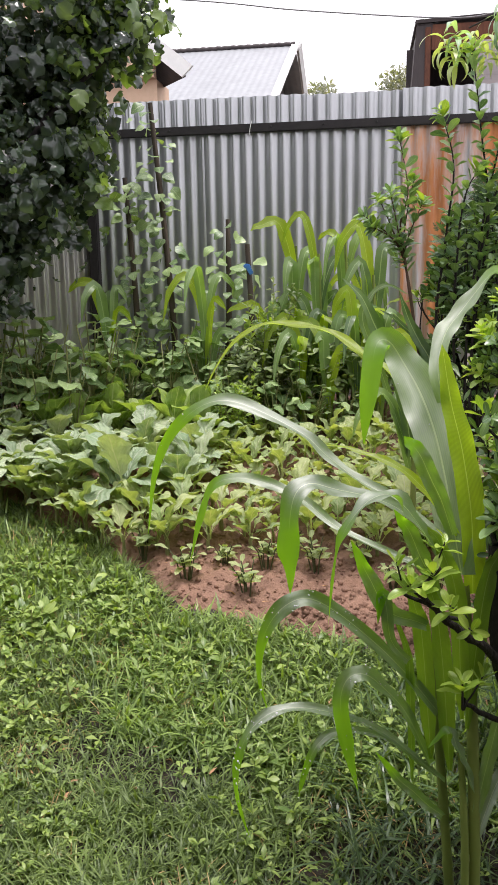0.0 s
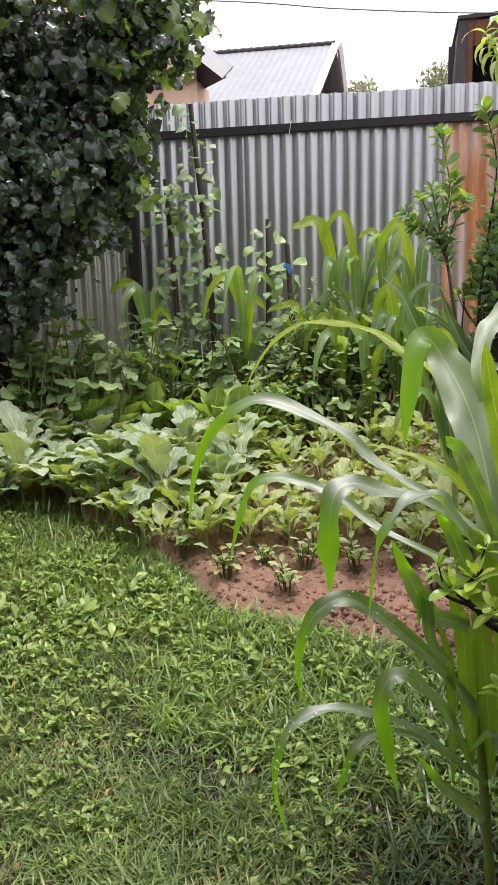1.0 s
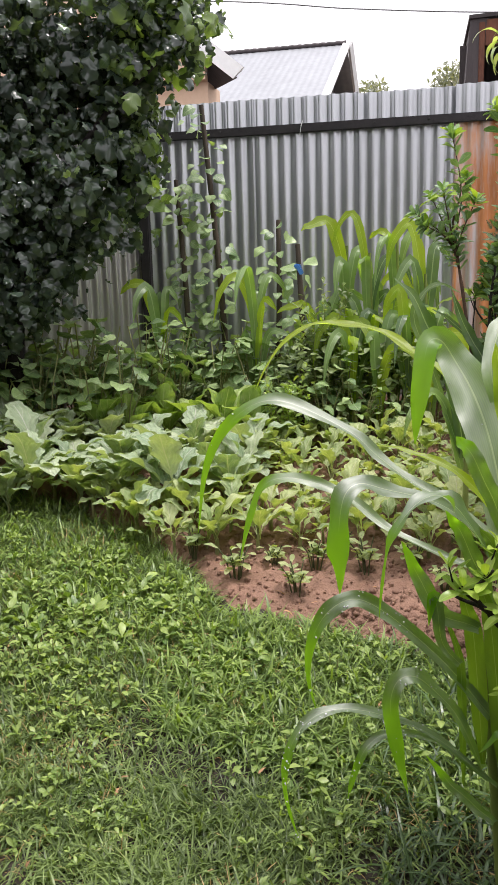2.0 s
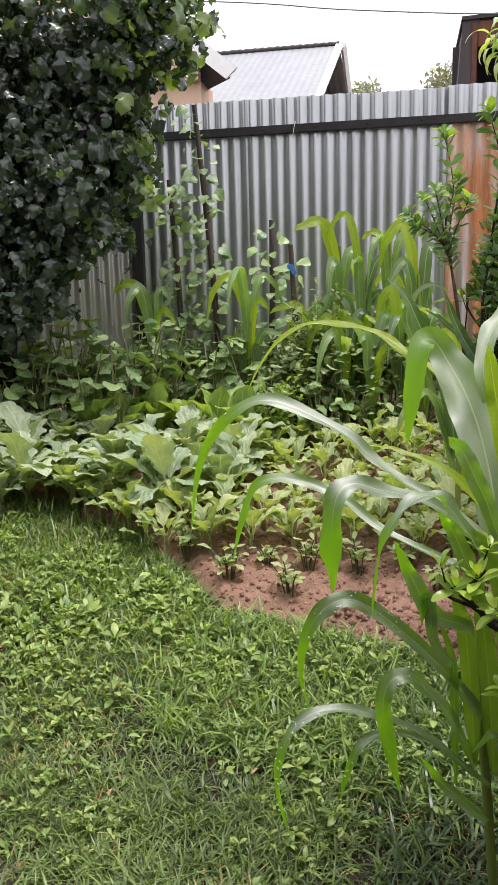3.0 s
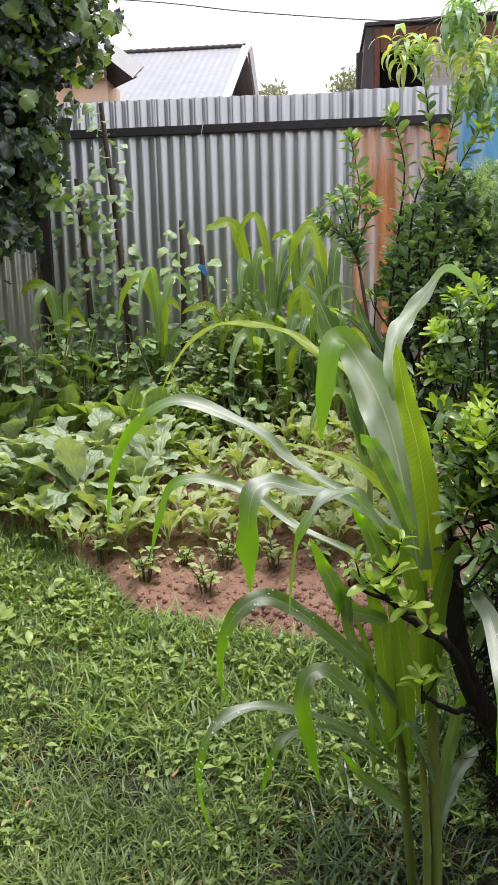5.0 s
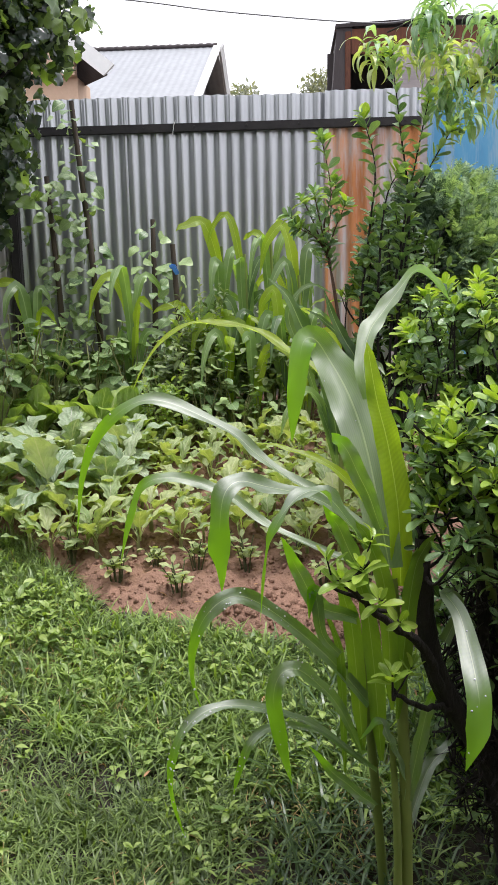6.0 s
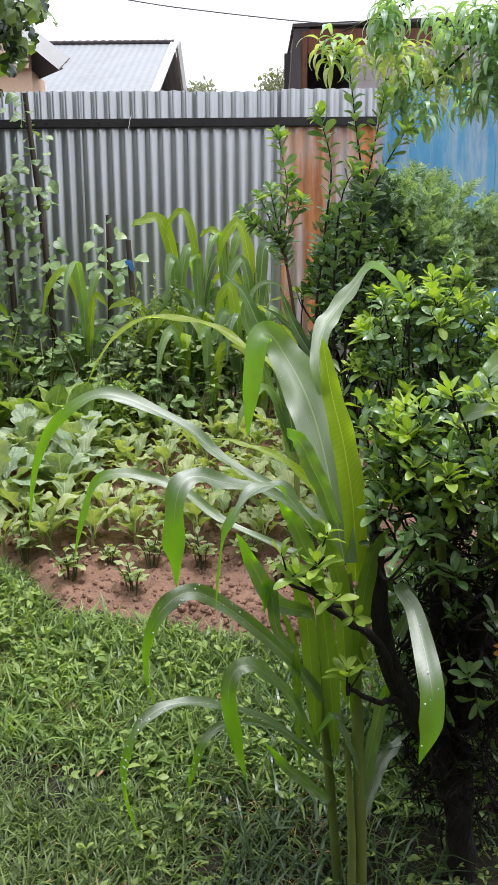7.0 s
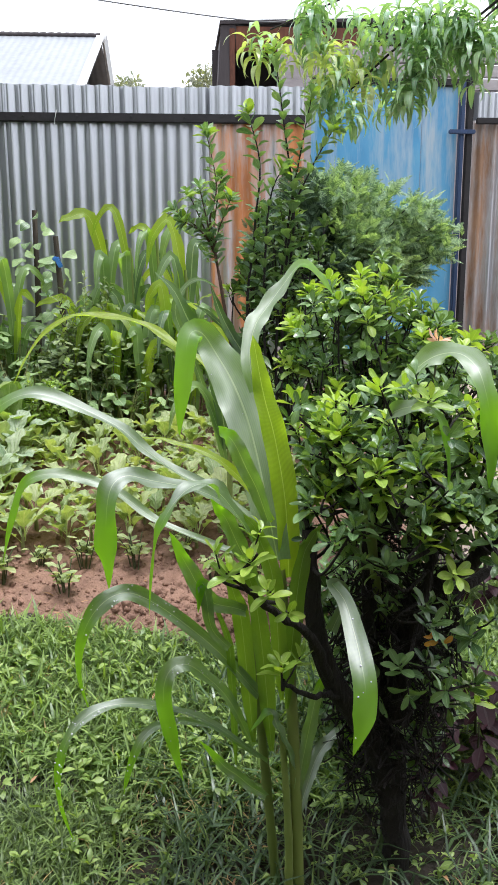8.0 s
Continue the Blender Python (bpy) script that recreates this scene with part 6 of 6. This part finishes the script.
# ---- lawn ----
def lawn(name, label, count, lo, hi, seed, keep, material, area=(-2.6, 1.6, 1.0, 3.9), wide=1.0):
    g = np.random.default_rng(seed)
    shapes = [blade([0.03 * wide, 0.028 * wide, 0.02 * wide, 0.003], 3, 0.5, d, 0.0, seed=k) for k, d in enumerate((0.6, 1.4, 2.2, 2.9))]
    px, py = g.uniform(area[0], area[1], count * 5), g.uniform(area[2], area[3], count * 5)
    ok = keep(px, py, g)
    px, py = px[ok][:count], py[ok][:count]
    n = len(px)
    az, tl, sz = g.uniform(0, 6.283, n), g.uniform(0.35, 1.45, n), g.uniform(lo, hi, n)
    y_ = np.stack([np.cos(az) * np.cos(tl), np.sin(az) * np.cos(tl), np.sin(tl)], -1)
    z_ = np.stack([-np.cos(az) * np.sin(tl), -np.sin(az) * np.sin(tl), np.cos(tl)], -1)
    x_ = np.cross(y_, z_)
    m = np.zeros((n, 4, 4))
    m[:, :3, 0], m[:, :3, 1], m[:, :3, 2] = x_ * sz[:, None], y_ * sz[:, None], z_ * sz[:, None]
    m[:, :3, 3] = np.stack([px, py, rise(px, py) - 0.012], -1)
    b_ = Build()
    kind_ = g.integers(0, 4, n)
    for k, (v, f, uv) in enumerate(shapes):
        ms = m[kind_ == k]
        vv = np.einsum("nij,vj->nvi", ms[:, :3, :3], v) + ms[:, None, :3, 3]
        b_.add(vv, f[None] + (np.arange(len(ms)) * len(v))[:, None, None], np.broadcast_to(uv, (len(ms), *uv.shape)))
    ob = place(name, b_.mesh(name, material), None)
    return tagged(ob, label, "grass", kind="stuff")


def cover(px, py):
    """How thick the lawn stands: thin on worn patches."""
    n = np.array([noise.fractal(Vector((a * 2.2, b * 2.2, 9.0)), 1.0, 2.0, 3) for a, b in zip(px, py)])
    tuft = np.array([noise.noise(Vector((a * 11, b * 11, 4.0))) for a, b in zip(px, py)])
    worn = np.exp(-(((px + 1.0) / 0.25) ** 2 + ((py - 1.5) / 0.14) ** 2))
    return np.clip(0.56 + 1.0 * n + 0.9 * tuft - 0.85 * worn, 0.12, 1)


def on_lawn(px, py, g):
    inside = (py < bed_front(px) + np.where(px < -1.1, 0.16, 0.02)) & (px < 1.15) & (np.abs(px) < 0.75 * py + 0.1)
    bare_ = 1 - 0.93 * np.exp(-(((px - 0.3) / 0.5) ** 4 + ((py - 1.64) / 0.44) ** 4))
    return inside & (g.uniform(0, 1, len(px)) < bare_ * cover(px, py) * np.clip(1.9 - 0.3 * py, 0.6, 1))


def off_lawn(px, py, g):
    inside = (py < bed_front(px) + 0.02) & ~((px > 0.95) & (py > 1.7)) & ~((px > 1.12) & (px < 1.45) & (py < 1.1))
    return inside & ((np.abs(px) > 0.75 * py + 0.1) | (py < 1.0) | (px > 1.15)) & (g.uniform(0, 1, len(px)) < cover(px, py))


def on_edge(px, py, g):
    e = bed_front(px) - py
    return (e > -0.02) & (e < 0.62) & (px > -2.1) & (px < 0.9) & (g.uniform(0, 1, len(px)) < np.where(px > -0.75, 0.8, 0.35))


def on_straw(px, py, g):
    n = np.array([noise.fractal(Vector((a * 1.9, b * 1.9, 21.0)), 1.0, 2.0, 3) for a, b in zip(px, py)])
    return (py < bed_front(px) - 0.02) & (np.abs(px) < 0.75 * py + 0.1) & (g.uniform(0, 1, len(px)) < np.clip(0.1 + 0.9 * n - 0.25 * px, 0.02, 1))


def by_path(px, py, g):
    return (px > 0.76 - 0.06 * (py - 1.5)) & (px < 1.02 + 0.06 * np.sin(py * 5)) & (g.uniform(0, 1, len(px)) < 0.75)


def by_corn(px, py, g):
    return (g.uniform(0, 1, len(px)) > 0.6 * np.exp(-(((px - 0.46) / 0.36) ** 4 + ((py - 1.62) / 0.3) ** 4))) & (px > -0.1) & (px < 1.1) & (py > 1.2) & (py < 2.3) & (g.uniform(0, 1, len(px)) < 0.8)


lawn("lawn_grass", "short green lawn grass, wet and uneven", 135000, 0.03, 0.095, 5, on_lawn, GRASS, wide=1.1)
lawn("lawn_grass", "lawn grass running on to the walls", 40000, 0.03, 0.1, 8, off_lawn, GRASS, (-3.4, 2.4, -1.4, 3.6), 1.6)
lawn("edge_grass", "taller bright grass along the soil bed", 19000, 0.04, 0.125, 6, on_edge, LUSH, (-2.1, 0.9, 1.85, 3.6), 1.3)
lawn("edge_grass", "long bright grass beside the gravel path", 4200, 0.06, 0.17, 16, by_path, LUSH, (0.62, 1.2, 1.5, 2.9), 1.0)
# Darkened blades where the bush and corn would shade the ground.
lawn("rank_grass", "long grass round the corn and bush, darkened for their shade", 3400, 0.06, 0.2, 7, by_corn, RANK_SHADED, (-0.1, 1.1, 1.2, 2.3), 0.8)
lawn("dry_grass", "dry straw-coloured blades in the worn lawn", 8500, 0.03, 0.08, 9, on_straw, STRAW, (-2.2, 0.2, 1.1, 3.3), 0.8)

OVATE = [blade([0.03, 0.06, 0.2, 0.24, 0.17, 0.02], 6, 1, d, 0.2, 0.12, seed=k) for k, d in enumerate((0.3, 0.7, 1.1))]
items = []
g = np.random.default_rng(77)
n_ = 0
while n_ < 2100:
    x_, y_ = g.uniform(-2.2, 1.1), g.uniform(1.2, 3.6)
    crowd = math.exp(-(((x_ + 1.15) / 0.5) ** 2 + ((y_ - 2.6) / 0.4) ** 2)) + 0.5 * math.exp(-(((x_ + 0.15) / 0.5) ** 2 + ((y_ - 2.25) / 0.3) ** 2))
    if y_ > float(bed_front(x_)) or abs(x_) > 0.7 * y_ + 0.1 or 0.75 * crowd + 1.0 * noise.noise(Vector((x_ * 2.6, y_ * 2.6, 2))) + 0.12 < g.uniform(0, 1):
        continue
    n_ += 1
    s_ = 0.011 + 0.022 * g.uniform() ** 1.5 + 0.034 * crowd * g.uniform() ** 1.5
    at = np.array([x_, y_, float(rise(x_, y_)) + g.uniform(0.005, 0.045)])
    for k in range(int(g.integers(3, 7))):
        a_ = g.uniform(0, 6.28)
        items.append((int(g.integers(3)), aim(at, [math.cos(a_), math.sin(a_), g.uniform(0.0, 1.6)], [g.normal() * 0.4, g.normal() * 0.4, 1], s_ * g.uniform(0.5, 1.35), g.uniform(0.6, 1.1))))
tagged(joined("lawn_weeds", OVATE, items, WEED), "low broad-leaved weeds in the lawn", "weeds", kind="stuff")


def weed(seed):
    g = np.random.default_rng(seed)
    ob = thing("weed_plant", (0, 0, 0), "broad-leaved weed standing in the wet lawn", "weed", "weeds in the lawn")
    place("stem", Build().add(*tube([(0, 0, -0.02), (0.004, 0.002, 0.04), (0.002, 0.006, 0.08)], [0.003, 0.002], 5)).mesh("stem", STEM), ob)
    for k in range(8):
        a_ = k * 2.4 + g.uniform(0, 0.5)
        place("leaf", WEED_LEAVES[int(g.integers(3))], ob, Matrix(aim((0, 0, 0.01 + 0.008 * k), [math.cos(a_), math.sin(a_), 0.25 + 0.1 * k], [0, 0, 1], g.uniform(0.03, 0.065)).tolist()))
    return ob


WEED_LEAVES = [Build().add(*s_).mesh("leaf", WEED) for s_ in OVATE]
spots = [(-0.95 + U(-0.45, 0.35), 2.55 + U(-0.4, 0.35), U(0.5, 1.0)) for _ in range(34)] + [(-0.15 + U(-0.45, 0.4), 2.15 + U(-0.25, 0.25), U(0.45, 0.9)) for _ in range(22)] + [(-0.9, 2.15, 1.0), (-0.5, 1.9, 0.7), (-0.95, 1.8, 0.6), (0.85, 2.1, 0.8)]
spots = [p_ for p_ in spots if p_[1] < float(bed_front(p_[0])) - 0.05]
spread_out([weed(90 + k) for k in range(4)], spots, -0.01)


def coleus(seed):
    g = np.random.default_rng(seed)
    ob = thing("purple_plant", (0, 0, 0), "dark purple-leaved plant in the shade of the bush", "plant", "purple plants by the bush")
    meshes = [Build().add(*s_).mesh("leaf", PURPLE) for s_ in OVATE]
    place("stem", Build().add(*tube([(0, 0, -0.03), (0, 0.01, 0.1), (0.01, 0.01, 0.22)], [0.004, 0.003], 5)).mesh("stem", TWIG), ob)
    for k in range(14):
        a_ = k * 2.4
        place("leaf", meshes[k % 3], ob, Matrix(aim((0, 0, 0.05 + 0.012 * k), [math.cos(a_), math.sin(a_), g.uniform(-0.3, 0.3)], [0, 0, 1], g.uniform(0.055, 0.095)).tolist()))
    return ob


spread_out([coleus(400 + k) for k in range(2)], [(0.73, 1.95, 1.15), (0.8, 2.0, 1.0), (0.7, 1.84, 0.8), (0.62, 1.9, 0.8), (0.66, 2.06, 0.9), (0.98, 2.62, 1.1), (1.04, 2.68, 1.2), (0.93, 2.72, 1.0), (0.55, 1.76, 0.7)])

# ---- small things ----
tape = thing("blue_tie", (-0.735, 4.59, 1.38), "scrap of blue plastic tied round a bean pole", "tie")
bm = bmesh.new()
box(bm, (-0.757, 4.585, 1.378), (-0.719, 4.64, 1.404), 0.006, Matrix.Rotation(0.2, 4, "Y"))
part("band", bm, BLUE_TAPE, tape)
bm = bmesh.new()
box(bm, (-0.735, 4.57, 1.345), (-0.71, 4.583, 1.40), 0.004, Matrix.Rotation(-0.5, 4, "Y"))
part("loose_end", bm, BLUE_TAPE, tape)

dead = thing("dried_flower", (0.66, 2.24, 0.95), "withered pale brown flower head above the bush", "flower")
place("stem", Build().add(*tube(spline([(0.66, 2.3, 0.95), (0.63, 2.15, 1.08), (0.59, 2.0, 1.165)], 8), [0.003], 5)).mesh("stem", TWIG), dead)
g = np.random.default_rng(52)
singles("petal", OVATE, [(k % 3, aim((0.59, 2.0, 1.165), unit([math.cos(k * 2.4), math.sin(k * 2.4) * 0.6, 0.2 + g.normal() * 0.6]), g.normal(size=3), g.uniform(0.022, 0.042), 0.7)) for k in range(13)], PETAL, dead)

litter = []
g = np.random.default_rng(31)
while len(litter) < 260:
    x_, y_ = g.uniform(-1.6, 1.0), g.uniform(1.2, 3.4)
    if abs(x_) > 0.65 * y_ + 0.1:
        continue
    a_ = g.uniform(0, 6.28)
    litter.append((int(g.integers(3)), aim((x_, y_, float(rise(x_, y_)) + g.uniform(0.0, 0.03)), [math.cos(a_), math.sin(a_), g.uniform(-0.2, 0.3)], [0, 0, 1], g.uniform(0.012, 0.045), g.uniform(0.15, 0.7))))
tagged(joined("leaf_litter", OVATE, litter, DRY), "dry brown leaf scraps and straw on the lawn", "litter", kind="stuff")

# ---- unseen wall and eave added behind the viewer: close the garden, cut front light ----
bm = bmesh.new()
box(bm, (-5.5, -1.7, -0.1), (5.5, -1.45, 2.8), 0.01)
box(bm, (-5.7, -1.9, 2.8), (5.7, -0.6, 2.9), 0.01)
unseen_wall = part("unseen_wall_south", bm, UNSEEN_WALL, None, "", "structure")
tagged(unseen_wall, "unseen wall and eave added to close the garden and cut light", "wall", kind="structure")
# Unseen side walls, added to darken the fence's reflections and the near lawn.
for name_, x0, x1, y1 in (("unseen_wall_west", -3.7, -3.45, 1.5), ("unseen_wall_east", 1.2, 1.38, 1.05)):
    bm = bmesh.new()
    box(bm, (x0, -1.44, -0.1), (x1, y1, 2.35), 0.01)
    box(bm, (x0 - 0.03, -1.44, 2.354), (x1 + 0.03, y1, 2.41), 0.01)
    tagged(part(name_, bm, UNSEEN_WALL, None, "", "structure"), "unseen side wall with a coping, added to block light", "wall", kind="structure")
